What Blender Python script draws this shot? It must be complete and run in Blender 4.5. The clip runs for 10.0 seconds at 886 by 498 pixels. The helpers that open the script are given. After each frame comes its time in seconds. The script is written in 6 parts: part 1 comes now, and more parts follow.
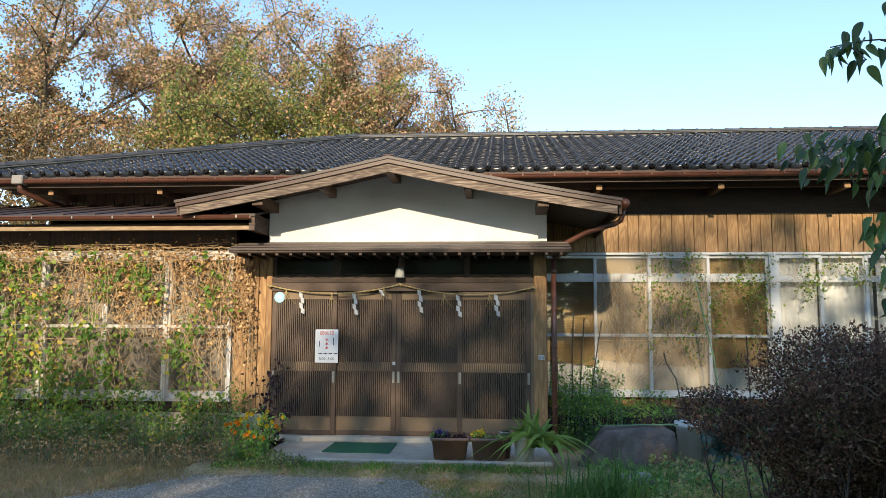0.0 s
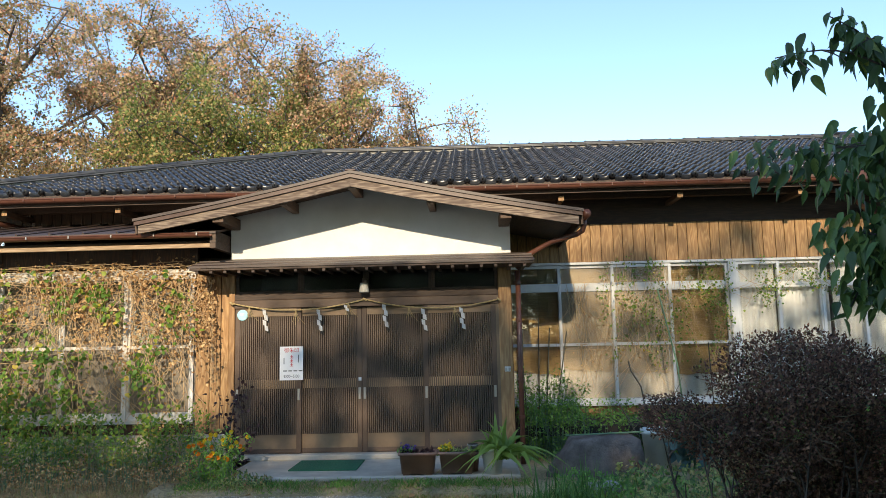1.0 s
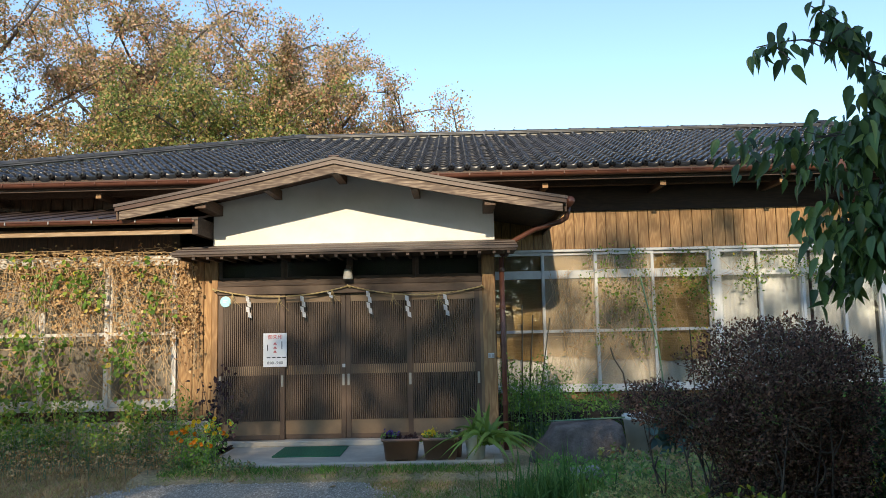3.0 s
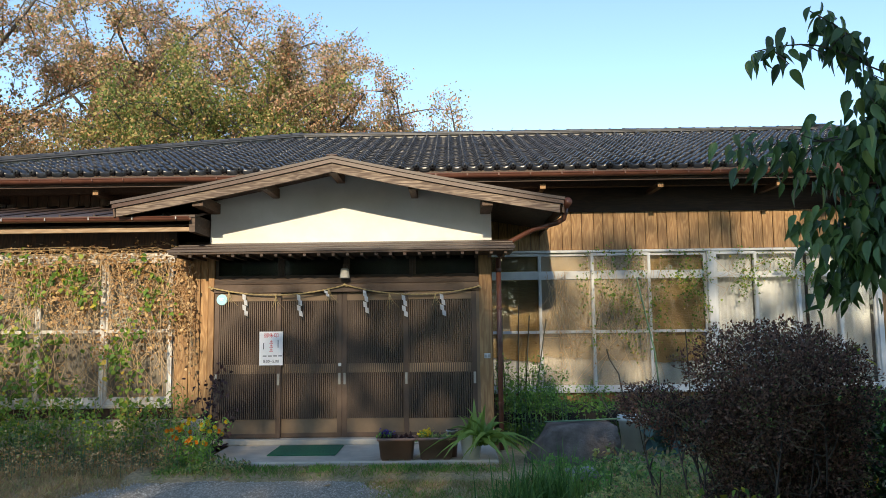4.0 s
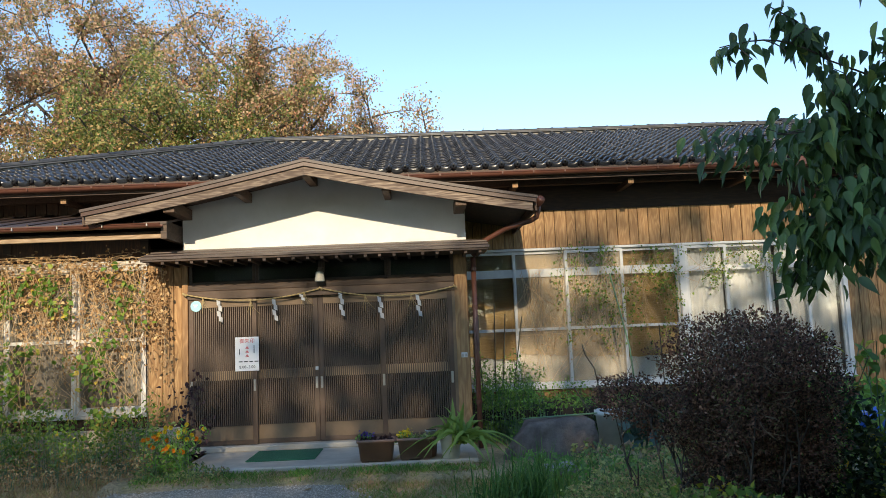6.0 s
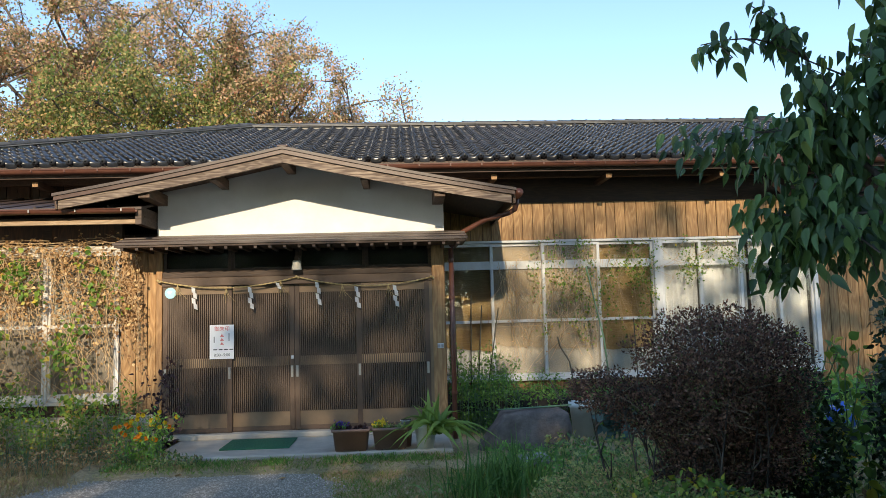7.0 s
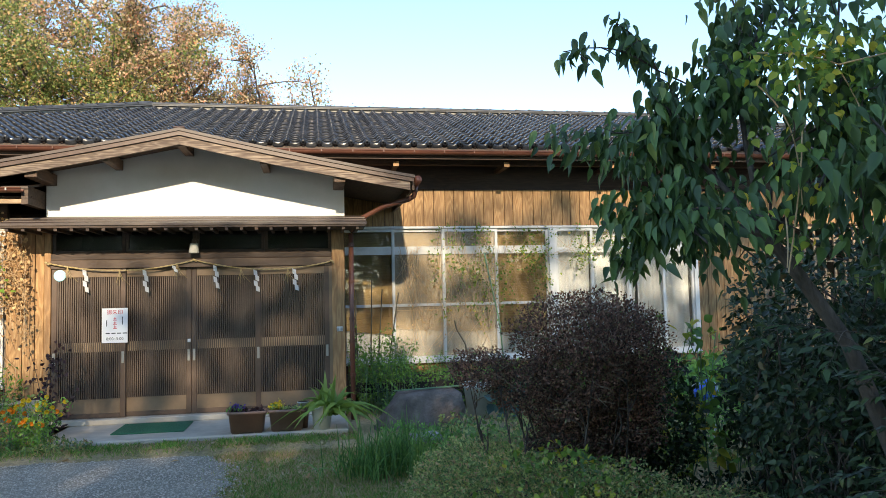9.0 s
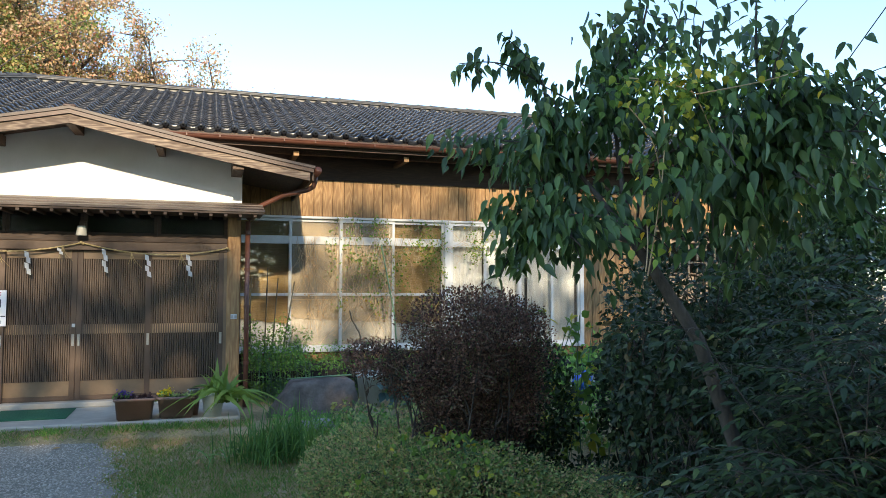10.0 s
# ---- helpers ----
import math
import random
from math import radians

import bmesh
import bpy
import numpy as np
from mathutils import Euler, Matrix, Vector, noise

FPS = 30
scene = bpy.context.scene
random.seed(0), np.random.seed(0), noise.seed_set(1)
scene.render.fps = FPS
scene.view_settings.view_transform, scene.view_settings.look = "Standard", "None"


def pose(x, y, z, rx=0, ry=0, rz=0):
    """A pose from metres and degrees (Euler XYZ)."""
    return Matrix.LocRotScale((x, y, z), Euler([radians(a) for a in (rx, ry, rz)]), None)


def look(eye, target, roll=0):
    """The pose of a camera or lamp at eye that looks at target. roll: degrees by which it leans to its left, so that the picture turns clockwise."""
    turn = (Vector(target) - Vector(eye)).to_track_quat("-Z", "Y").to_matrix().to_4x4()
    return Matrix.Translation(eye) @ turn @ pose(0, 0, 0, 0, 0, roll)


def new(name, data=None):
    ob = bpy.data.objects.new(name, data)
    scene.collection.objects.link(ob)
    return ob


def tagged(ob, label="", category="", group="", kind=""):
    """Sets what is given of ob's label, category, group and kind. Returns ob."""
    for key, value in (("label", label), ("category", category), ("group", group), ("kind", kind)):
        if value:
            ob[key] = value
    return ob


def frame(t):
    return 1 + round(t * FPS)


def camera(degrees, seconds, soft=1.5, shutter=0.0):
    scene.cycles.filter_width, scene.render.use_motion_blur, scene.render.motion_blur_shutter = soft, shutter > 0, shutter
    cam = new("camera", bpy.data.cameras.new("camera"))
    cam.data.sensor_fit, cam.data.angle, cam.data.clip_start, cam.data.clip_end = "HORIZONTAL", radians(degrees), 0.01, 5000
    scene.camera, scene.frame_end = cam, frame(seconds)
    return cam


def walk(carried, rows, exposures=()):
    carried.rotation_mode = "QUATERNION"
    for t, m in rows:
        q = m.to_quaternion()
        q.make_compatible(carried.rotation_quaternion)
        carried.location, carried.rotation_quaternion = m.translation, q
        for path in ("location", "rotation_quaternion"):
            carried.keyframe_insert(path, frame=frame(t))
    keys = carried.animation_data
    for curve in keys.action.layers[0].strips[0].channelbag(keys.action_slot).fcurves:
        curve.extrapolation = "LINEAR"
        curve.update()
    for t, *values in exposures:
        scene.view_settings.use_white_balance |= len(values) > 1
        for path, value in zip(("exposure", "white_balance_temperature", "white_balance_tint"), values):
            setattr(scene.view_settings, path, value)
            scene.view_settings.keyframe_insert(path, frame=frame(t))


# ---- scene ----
cam = camera(62.1, 10.0, soft=0.6)
PATH = [
    (0, (1.308, -9.748, 1.644), (1.144, -7.765, 1.848), 0.3),
    (0.5, (1.341, -9.74, 1.656), (1.22, -7.756, 1.881), -0.6),
    (1, (1.347, -9.742, 1.645), (1.273, -7.757, 1.884), -1.2),
    (1.5, (1.353, -9.75, 1.643), (1.32, -7.764, 1.882), -1.6),
    (2, (1.36, -9.748, 1.649), (1.355, -7.76, 1.873), -1.7),
    (2.5, (1.359, -9.743, 1.647), (1.332, -7.754, 1.852), -1.6),
    (4, (1.354, -9.748, 1.655), (1.329, -7.759, 1.855), -0.7),
    (4.5, (1.36, -9.751, 1.652), (1.35, -7.762, 1.86), -0.9),
    (5, (1.347, -9.75, 1.647), (1.358, -7.762, 1.863), -0.6),
    (5.5, (1.34, -9.758, 1.644), (1.357, -7.77, 1.863), -1.4),
    (5.7, (1.344, -9.766, 1.639), (1.366, -7.778, 1.854), -2.3),
    (6.8, (1.336, -9.782, 1.649), (1.446, -7.793, 1.821), -1.1),
    (7, (1.33, -9.775, 1.645), (1.438, -7.785, 1.819), -1.5),
    (7.5, (1.336, -9.763, 1.644), (1.427, -7.772, 1.814), -1.4),
    (8, (1.34, -9.788, 1.636), (1.538, -7.804, 1.787), -0.8),
    (8.5, (1.378, -9.849, 1.64), (1.706, -7.879, 1.765), -0.3),
    (9, (1.489, -10.021, 1.637), (1.83, -8.055, 1.763), -1.3),
    (9.5, (1.5, -10.16, 1.634), (1.985, -8.223, 1.751), -2.0),
    (10, (1.45, -10.267, 1.652), (2.059, -8.364, 1.75), 0.2),
]
walk(cam, [(t, look(eye, target, roll)) for t, eye, target, roll in PATH],
    [(0, 1.65, 7250, 7), (2.5, 1.55, 7250, 7), (4.0, 1.5, 7250, 7), (5.5, 1.5, 7250, 7), (7.0, 1.59, 7250, 7), (10, 2.0, 7250, 7)])

SUN = Vector((-0.05, -1.0, 0.455)).normalized()
world = bpy.data.worlds.new("world")
scene.world = world
world.use_nodes = True
wn = world.node_tree
sky = wn.nodes.new("ShaderNodeTexSky")
sky.sky_type = "NISHITA"
sky.sun_disc = False
sky.sun_elevation = math.asin(SUN.z)
sky.sun_rotation = math.atan2(SUN.x, SUN.y)
sky.altitude, sky.air_density, sky.dust_density, sky.ozone_density = 1200, 1.0, 0.15, 3.0
wn.links.new(sky.outputs["Color"], wn.nodes["Background"].inputs["Color"])
wn.nodes["Background"].inputs["Strength"].default_value = 0.122
sun_data = bpy.data.lights.new("sun", "SUN")
sun_data.energy, sun_data.angle, sun_data.color = 1.85, radians(0.6), (1.0, 0.86, 0.68)
sun = new("sun", sun_data)
sun.matrix_world = look((0, 0, 0), -SUN)

# ---- materials ----


def nodes_of(name):
    m = bpy.data.materials.new(name)
    m.use_nodes = True
    nt = m.node_tree
    return m, nt, nt.nodes["Principled BSDF"]


def node(nt, kind, **inputs):
    n = nt.nodes.new(kind)
    for k, v in inputs.items():
        n.inputs[k.replace("_", " ")].default_value = v
    return n


def ramp_node(nt, colors):
    r = nt.nodes.new("ShaderNodeValToRGB")
    while len(r.color_ramp.elements) < len(colors):
        r.color_ramp.elements.new(0.5)
    for i, (p, c) in enumerate(colors):
        r.color_ramp.elements[i].position = p
        r.color_ramp.elements[i].color = (*c, 1)
    return r


def surf(name, c1, c2, scale=6.0, rough=0.7, bump=0.15, stretch=(1, 1, 1), metal=0.0, vary=0.0, stain=0.0, stain_scale=1.2, stain_color=(0.05, 0.04, 0.03), spec=0.5, coords="Object", fine=5.0):
    """Two-tone noise with fine bump, slow stains and a change of tone from piece to piece."""
    m, nt, b = nodes_of(name)
    L = nt.links.new
    tc = nt.nodes.new("ShaderNodeTexCoord")
    info = nt.nodes.new("ShaderNodeObjectInfo")
    shift = nt.nodes.new("ShaderNodeVectorMath")
    shift.operation = "MULTIPLY_ADD"
    comb = nt.nodes.new("ShaderNodeCombineXYZ")
    for i in range(3):
        L(info.outputs["Random"], comb.inputs[i])
    shift.inputs[1].default_value = (37, 53, 71)
    L(comb.outputs[0], shift.inputs[0])
    L(tc.outputs[coords], shift.inputs[2])
    mp = nt.nodes.new("ShaderNodeMapping")
    mp.inputs["Scale"].default_value = stretch
    L(shift.outputs[0], mp.inputs["Vector"])
    n1 = node(nt, "ShaderNodeTexNoise", Scale=scale, Detail=6.0, Roughness=0.65)
    L(mp.outputs[0], n1.inputs["Vector"])
    r = ramp_node(nt, [(0.32, c1), (0.68, c2)])
    L(n1.outputs["Fac"], r.inputs[0])
    color = r.outputs[0]
    if stain > 0:
        n2 = node(nt, "ShaderNodeTexNoise", Scale=stain_scale, Detail=4.0, Roughness=0.6)
        L(shift.outputs[0], n2.inputs["Vector"])
        r2 = ramp_node(nt, [(0.45, (0, 0, 0)), (0.75, (stain, stain, stain))])
        L(n2.outputs["Fac"], r2.inputs[0])
        mx = nt.nodes.new("ShaderNodeMixRGB")
        mx.inputs[2].default_value = (*stain_color, 1)
        L(r2.outputs[0], mx.inputs[0])
        L(color, mx.inputs[1])
        color = mx.outputs[0]
    if vary > 0:
        hsv = nt.nodes.new("ShaderNodeHueSaturation")
        mr = nt.nodes.new("ShaderNodeMapRange")
        mr.inputs[3].default_value, mr.inputs[4].default_value = 1 - vary, 1 + vary
        L(info.outputs["Random"], mr.inputs[0])
        L(mr.outputs[0], hsv.inputs["Value"])
        L(color, hsv.inputs["Color"])
        color = hsv.outputs[0]
    L(color, b.inputs["Base Color"])
    b.inputs["Roughness"].default_value = rough
    b.inputs["Metallic"].default_value = metal
    b.inputs["Specular IOR Level"].default_value = spec
    if bump > 0:
        n3 = node(nt, "ShaderNodeTexNoise", Scale=scale * fine, Detail=5.0, Roughness=0.7)
        L(mp.outputs[0], n3.inputs["Vector"])
        bp = node(nt, "ShaderNodeBump", Strength=bump, Distance=0.02)
        L(n3.outputs["Fac"], bp.inputs["Height"])
        L(bp.outputs[0], b.inputs["Normal"])
        mr2 = nt.nodes.new("ShaderNodeMapRange")
        mr2.inputs[3].default_value, mr2.inputs[4].default_value = max(0.02, rough - 0.12), min(1, rough + 0.12)
        L(n1.outputs["Fac"], mr2.inputs[0])
        L(mr2.outputs[0], b.inputs["Roughness"])
    return m


def wood(name, c1, c2, axis=2, rough=0.6, vary=0.18, stain=0.35, rings=7.0, stain_color=(0.06, 0.035, 0.02)):
    """Boards with cathedral grain along one axis, fine fibres and slow darker stains."""
    m, nt, b = nodes_of(name)
    L = nt.links.new
    tc = nt.nodes.new("ShaderNodeTexCoord")
    info = nt.nodes.new("ShaderNodeObjectInfo")
    comb = nt.nodes.new("ShaderNodeCombineXYZ")
    for i in range(3):
        L(info.outputs["Random"], comb.inputs[i])
    shift = nt.nodes.new("ShaderNodeVectorMath")
    shift.operation = "MULTIPLY_ADD"
    shift.inputs[1].default_value = (13, 29, 47)
    L(comb.outputs[0], shift.inputs[0])
    L(tc.outputs["Object"], shift.inputs[2])
    s = [1.0, 1.0, 1.0]
    s[axis] = 0.16
    mp = nt.nodes.new("ShaderNodeMapping")
    mp.inputs["Scale"].default_value = s
    L(shift.outputs[0], mp.inputs["Vector"])
    n1 = node(nt, "ShaderNodeTexNoise", Scale=rings, Detail=2.0, Roughness=0.5)
    L(mp.outputs[0], n1.inputs["Vector"])
    mul = nt.nodes.new("ShaderNodeMath")
    mul.operation = "MULTIPLY"
    mul.inputs[1].default_value = 9.0
    L(n1.outputs["Fac"], mul.inputs[0])
    fr = nt.nodes.new("ShaderNodeMath")
    fr.operation = "PINGPONG"
    fr.inputs[1].default_value = 0.5
    L(mul.outputs[0], fr.inputs[0])
    s2 = [60.0, 60.0, 60.0]
    s2[axis] = 2.5
    mp2 = nt.nodes.new("ShaderNodeMapping")
    mp2.inputs["Scale"].default_value = s2
    L(shift.outputs[0], mp2.inputs["Vector"])
    n2 = node(nt, "ShaderNodeTexNoise", Scale=2.0, Detail=3.0)
    L(mp2.outputs[0], n2.inputs["Vector"])
    add = nt.nodes.new("ShaderNodeMath")
    add.operation = "MULTIPLY_ADD"
    add.inputs[1].default_value = 1.1
    L(fr.outputs[0], add.inputs[0])
    L(n2.outputs["Fac"], add.inputs[2])
    r = ramp_node(nt, [(0.35, c1), (0.62, tuple((p + q) / 2 for p, q in zip(c1, c2))), (0.95, c2)])
    L(add.outputs[0], r.inputs[0])
    n3 = node(nt, "ShaderNodeTexNoise", Scale=1.7, Detail=5.0, Roughness=0.65)
    L(shift.outputs[0], n3.inputs["Vector"])
    r3 = ramp_node(nt, [(0.45, (0, 0, 0)), (0.8, (stain, stain, stain))])
    L(n3.outputs["Fac"], r3.inputs[0])
    mx = nt.nodes.new("ShaderNodeMixRGB")
    mx.inputs[2].default_value = (*stain_color, 1)
    L(r3.outputs[0], mx.inputs[0])
    L(r.outputs[0], mx.inputs[1])
    hsv = nt.nodes.new("ShaderNodeHueSaturation")
    mr = nt.nodes.new("ShaderNodeMapRange")
    mr.inputs[3].default_value, mr.inputs[4].default_value = 1 - vary, 1 + vary
    L(info.outputs["Random"], mr.inputs[0])
    L(mr.outputs[0], hsv.inputs["Value"])
    L(mx.outputs[0], hsv.inputs["Color"])
    L(hsv.outputs[0], b.inputs["Base Color"])
    b.inputs["Roughness"].default_value = rough
    bp = node(nt, "ShaderNodeBump", Strength=0.35, Distance=0.006)
    L(add.outputs[0], bp.inputs["Height"])
    L(bp.outputs[0], b.inputs["Normal"])
    return m


def leaf_mat(name, colors, rough=0.55, through_light=0.35, spec=0.4):
    """Leaves whose colour changes from leaf to leaf; some light passes through them."""
    m, nt, b = nodes_of(name)
    L = nt.links.new
    geo = nt.nodes.new("ShaderNodeNewGeometry")
    r = ramp_node(nt, colors)
    L(geo.outputs["Random Per Island"], r.inputs[0])
    tc = nt.nodes.new("ShaderNodeTexCoord")
    n = node(nt, "ShaderNodeTexNoise", Scale=9.0, Detail=3.0)
    L(tc.outputs["Object"], n.inputs["Vector"])
    hsv = nt.nodes.new("ShaderNodeHueSaturation")
    mr = nt.nodes.new("ShaderNodeMapRange")
    mr.inputs[3].default_value, mr.inputs[4].default_value = 0.7, 1.3
    L(n.outputs["Fac"], mr.inputs[0])
    L(mr.outputs[0], hsv.inputs["Value"])
    L(r.outputs[0], hsv.inputs["Color"])
    L(hsv.outputs[0], b.inputs["Base Color"])
    b.inputs["Roughness"].default_value = rough
    b.inputs["Specular IOR Level"].default_value = spec
    tr = nt.nodes.new("ShaderNodeBsdfTranslucent")
    L(hsv.outputs[0], tr.inputs["Color"])
    mix = nt.nodes.new("ShaderNodeMixShader")
    mix.inputs[0].default_value = through_light
    L(b.outputs[0], mix.inputs[1])
    L(tr.outputs[0], mix.inputs[2])
    L(mix.outputs[0], nt.nodes["Material Output"].inputs["Surface"])
    return m


def plain(name, c, rough=0.5, metal=0.0, spec=0.5):
    m, nt, b = nodes_of(name)
    b.inputs["Base Color"].default_value = (*c, 1)
    b.inputs["Roughness"].default_value = rough
    b.inputs["Metallic"].default_value = metal
    b.inputs["Specular IOR Level"].default_value = spec
    return m


def glass(name, tint=(1, 1, 1), rough=0.02, clear=0.85, dust_color=(0.5, 0.48, 0.44)):
    """Thin window glass: mostly clear, with a real gloss on top."""
    m, nt, b = nodes_of(name)
    L = nt.links.new
    tr = node(nt, "ShaderNodeBsdfTransparent", Color=(*tint, 1))
    gl = node(nt, "ShaderNodeBsdfGlossy", Roughness=rough)
    fres = node(nt, "ShaderNodeFresnel", IOR=1.5)
    tc = nt.nodes.new("ShaderNodeTexCoord")
    n = node(nt, "ShaderNodeTexNoise", Scale=1.3, Detail=2.0)
    L(tc.outputs["Object"], n.inputs["Vector"])
    bp = node(nt, "ShaderNodeBump", Strength=0.08, Distance=0.05)
    L(n.outputs["Fac"], bp.inputs["Height"])
    L(bp.outputs[0], gl.inputs["Normal"])
    dust = node(nt, "ShaderNodeBsdfDiffuse", Color=(*dust_color, 1))
    m1 = nt.nodes.new("ShaderNodeMixShader")
    m1.inputs[0].default_value = 1 - clear
    L(tr.outputs[0], m1.inputs[1])
    L(dust.outputs[0], m1.inputs[2])
    m2 = nt.nodes.new("ShaderNodeMixShader")
    L(fres.outputs[0], m2.inputs[0])
    L(m1.outputs[0], m2.inputs[1])
    L(gl.outputs[0], m2.inputs[2])
    L(m2.outputs[0], nt.nodes["Material Output"].inputs["Surface"])
    return m


M = {}
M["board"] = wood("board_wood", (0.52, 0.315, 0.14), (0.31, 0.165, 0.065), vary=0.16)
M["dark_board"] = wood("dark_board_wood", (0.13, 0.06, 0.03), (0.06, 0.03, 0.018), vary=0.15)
M["weathered_x"] = wood("weathered_beam", (0.13, 0.08, 0.05), (0.05, 0.03, 0.021), axis=0, stain=0.65, rings=4.0)
M["weathered_barge"] = wood("weathered_bargeboard", (0.34, 0.255, 0.18), (0.085, 0.05, 0.032), axis=0, stain=0.85, rings=9.0, vary=0.08, stain_color=(0.075, 0.042, 0.027))
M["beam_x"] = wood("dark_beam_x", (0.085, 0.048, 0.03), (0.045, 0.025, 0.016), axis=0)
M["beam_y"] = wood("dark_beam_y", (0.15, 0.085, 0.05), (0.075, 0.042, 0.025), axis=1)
M["post"] = wood("post_wood", (0.54, 0.315, 0.14), (0.33, 0.175, 0.072))
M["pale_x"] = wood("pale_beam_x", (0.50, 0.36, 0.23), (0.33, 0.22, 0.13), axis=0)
# near-black brown: the shade under the eave is mixed into this wood
M["frieze"] = wood("eave_shade_wood", (0.075, 0.038, 0.026), (0.04, 0.02, 0.015), axis=0)
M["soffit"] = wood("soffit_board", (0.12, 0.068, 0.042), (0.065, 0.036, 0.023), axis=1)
M["plaster"] = surf("plaster", (0.74, 0.72, 0.68), (0.82, 0.80, 0.77), 3.0, 0.9, 0.12, stain=0.16, stain_scale=1.4, stain_color=(0.55, 0.47, 0.33))
M["concrete"] = surf("concrete", (0.50, 0.435, 0.345), (0.62, 0.545, 0.44), 5.0, 0.85, 0.25, stain=0.5, stain_color=(0.2, 0.185, 0.15))
M["tile"] = surf("roof_tile", (0.014, 0.016, 0.021), (0.034, 0.036, 0.042), 9.0, 0.2, 0.08, vary=0.35, stain=0.06, stain_scale=2.5, stain_color=(0.08, 0.076, 0.07), spec=0.30)
M["ridge_tile"] = surf("ridge_tile", (0.03, 0.031, 0.036), (0.075, 0.075, 0.075), 7.0, 0.42, 0.15, vary=0.25, stain=0.5, stain_scale=2.0, stain_color=(0.22, 0.21, 0.18))
M["mortar"] = surf("roof_mortar", (0.30, 0.28, 0.24), (0.45, 0.42, 0.37), 9.0, 0.9, 0.3)
M["copper"] = surf("painted_gutter", (0.10, 0.037, 0.024), (0.15, 0.058, 0.036), 6.0, 0.4, 0.06, stain=0.3, stain_color=(0.07, 0.035, 0.025))
M["roof_metal"] = surf("brown_sheet_metal", (0.058, 0.038, 0.031), (0.10, 0.068, 0.055), 4.0, 0.45, 0.06, metal=0.0, stain=0.4, stain_color=(0.05, 0.04, 0.035))
M["roof_edge"] = surf("roof_edge_metal", (0.068, 0.034, 0.025), (0.10, 0.052, 0.038), 5.0, 0.4, 0.05, stain=0.3)
M["door_frame"] = surf("bronze_frame", (0.085, 0.054, 0.038), (0.125, 0.079, 0.055), 5.0, 0.42, 0.04, metal=0.1, stain=0.25, stain_color=(0.14, 0.11, 0.08))
M["door_rail"] = surf("bronze_rail", (0.20, 0.133, 0.08), (0.27, 0.18, 0.108), 5.0, 0.45, 0.04, metal=0.1, stain=0.25)
M["door_slat"] = surf("bronze_slat", (0.085, 0.058, 0.042), (0.13, 0.09, 0.065), 8.0, 0.45, 0.03, metal=0.15)
M["mid_rail"] = surf("pale_bronze", (0.37, 0.28, 0.18), (0.44, 0.335, 0.22), 6.0, 0.5, 0.03)
M["door_glass"] = glass("dim_door_glass", (0.40, 0.33, 0.27), 0.16, 0.45, (0.12, 0.09, 0.07))
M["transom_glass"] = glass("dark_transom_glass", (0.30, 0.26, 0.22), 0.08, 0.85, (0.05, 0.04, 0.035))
M["glass"] = glass("window_glass", (0.95, 0.96, 0.95), 0.02, 0.97)
M["screen"] = glass("screened_glass", (0.9, 0.9, 0.88), 0.05, 0.66, (0.68, 0.58, 0.44))
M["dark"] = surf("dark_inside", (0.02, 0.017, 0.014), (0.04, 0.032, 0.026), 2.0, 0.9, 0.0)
M["white_frame"] = surf("white_window_frame", (0.66, 0.66, 0.64), (0.78, 0.78, 0.76), 5.0, 0.5, 0.08, stain=0.35, stain_scale=3.0, stain_color=(0.36, 0.34, 0.3))
M["old_frame"] = surf("flaking_white_frame", (0.50, 0.48, 0.44), (0.76, 0.74, 0.7), 8.0, 0.7, 0.2, stain=0.6, stain_scale=6.0, stain_color=(0.3, 0.25, 0.2))
M["curtain"] = surf("white_curtain", (0.80, 0.80, 0.80), (0.86, 0.86, 0.86), 3.0, 0.9, 0.08, stretch=(6, 6, 0.6))
M["brown_curtain"] = surf("grey_brown_shade", (0.22, 0.185, 0.155), (0.30, 0.25, 0.21), 3.0, 0.9, 0.05)
M["chrome"] = plain("brushed_handle", (0.5, 0.49, 0.47), 0.35, 0.8)
M["rope"] = surf("straw_rope", (0.36, 0.26, 0.12), (0.52, 0.40, 0.2), 40, 0.9, 0.3)
M["paper"] = surf("white_paper", (0.80, 0.80, 0.80), (0.86, 0.86, 0.86), 3, 0.8, 0.02)
M["ink_red"] = plain("red_ink", (0.6, 0.045, 0.05), 0.8)
M["ink_black"] = plain("black_ink", (0.05, 0.05, 0.06), 0.8)
M["sky_blue"] = surf("pale_blue_plastic", (0.35, 0.66, 0.74), (0.42, 0.72, 0.8), 9, 0.4, 0.02)
M["mat"] = surf("green_mat", (0.02, 0.13, 0.062), (0.04, 0.20, 0.10), 90, 0.95, 0.6, stain=0.3, stain_color=(0.10, 0.13, 0.09))
M["planter"] = surf("brown_plastic", (0.19, 0.105, 0.075), (0.25, 0.145, 0.105), 6, 0.5, 0.06, stain=0.35, stain_color=(0.25, 0.2, 0.17))
M["soil"] = surf("potting_soil", (0.03, 0.022, 0.015), (0.08, 0.06, 0.04), 30, 0.95, 0.6)
M["white_pot"] = surf("white_plastic_pot", (0.66, 0.70, 0.66), (0.78, 0.81, 0.77), 5, 0.5, 0.06, stain=0.4, stain_color=(0.25, 0.25, 0.2))
M["rock"] = surf("garden_rock", (0.12, 0.094, 0.082), (0.27, 0.215, 0.185), 7, 0.85, 0.9, stain=0.5, stain_scale=4.0, stain_color=(0.07, 0.065, 0.045))
M["stone"] = surf("flat_stone", (0.26, 0.25, 0.23), (0.42, 0.4, 0.37), 8, 0.85, 0.5, stain=0.4)
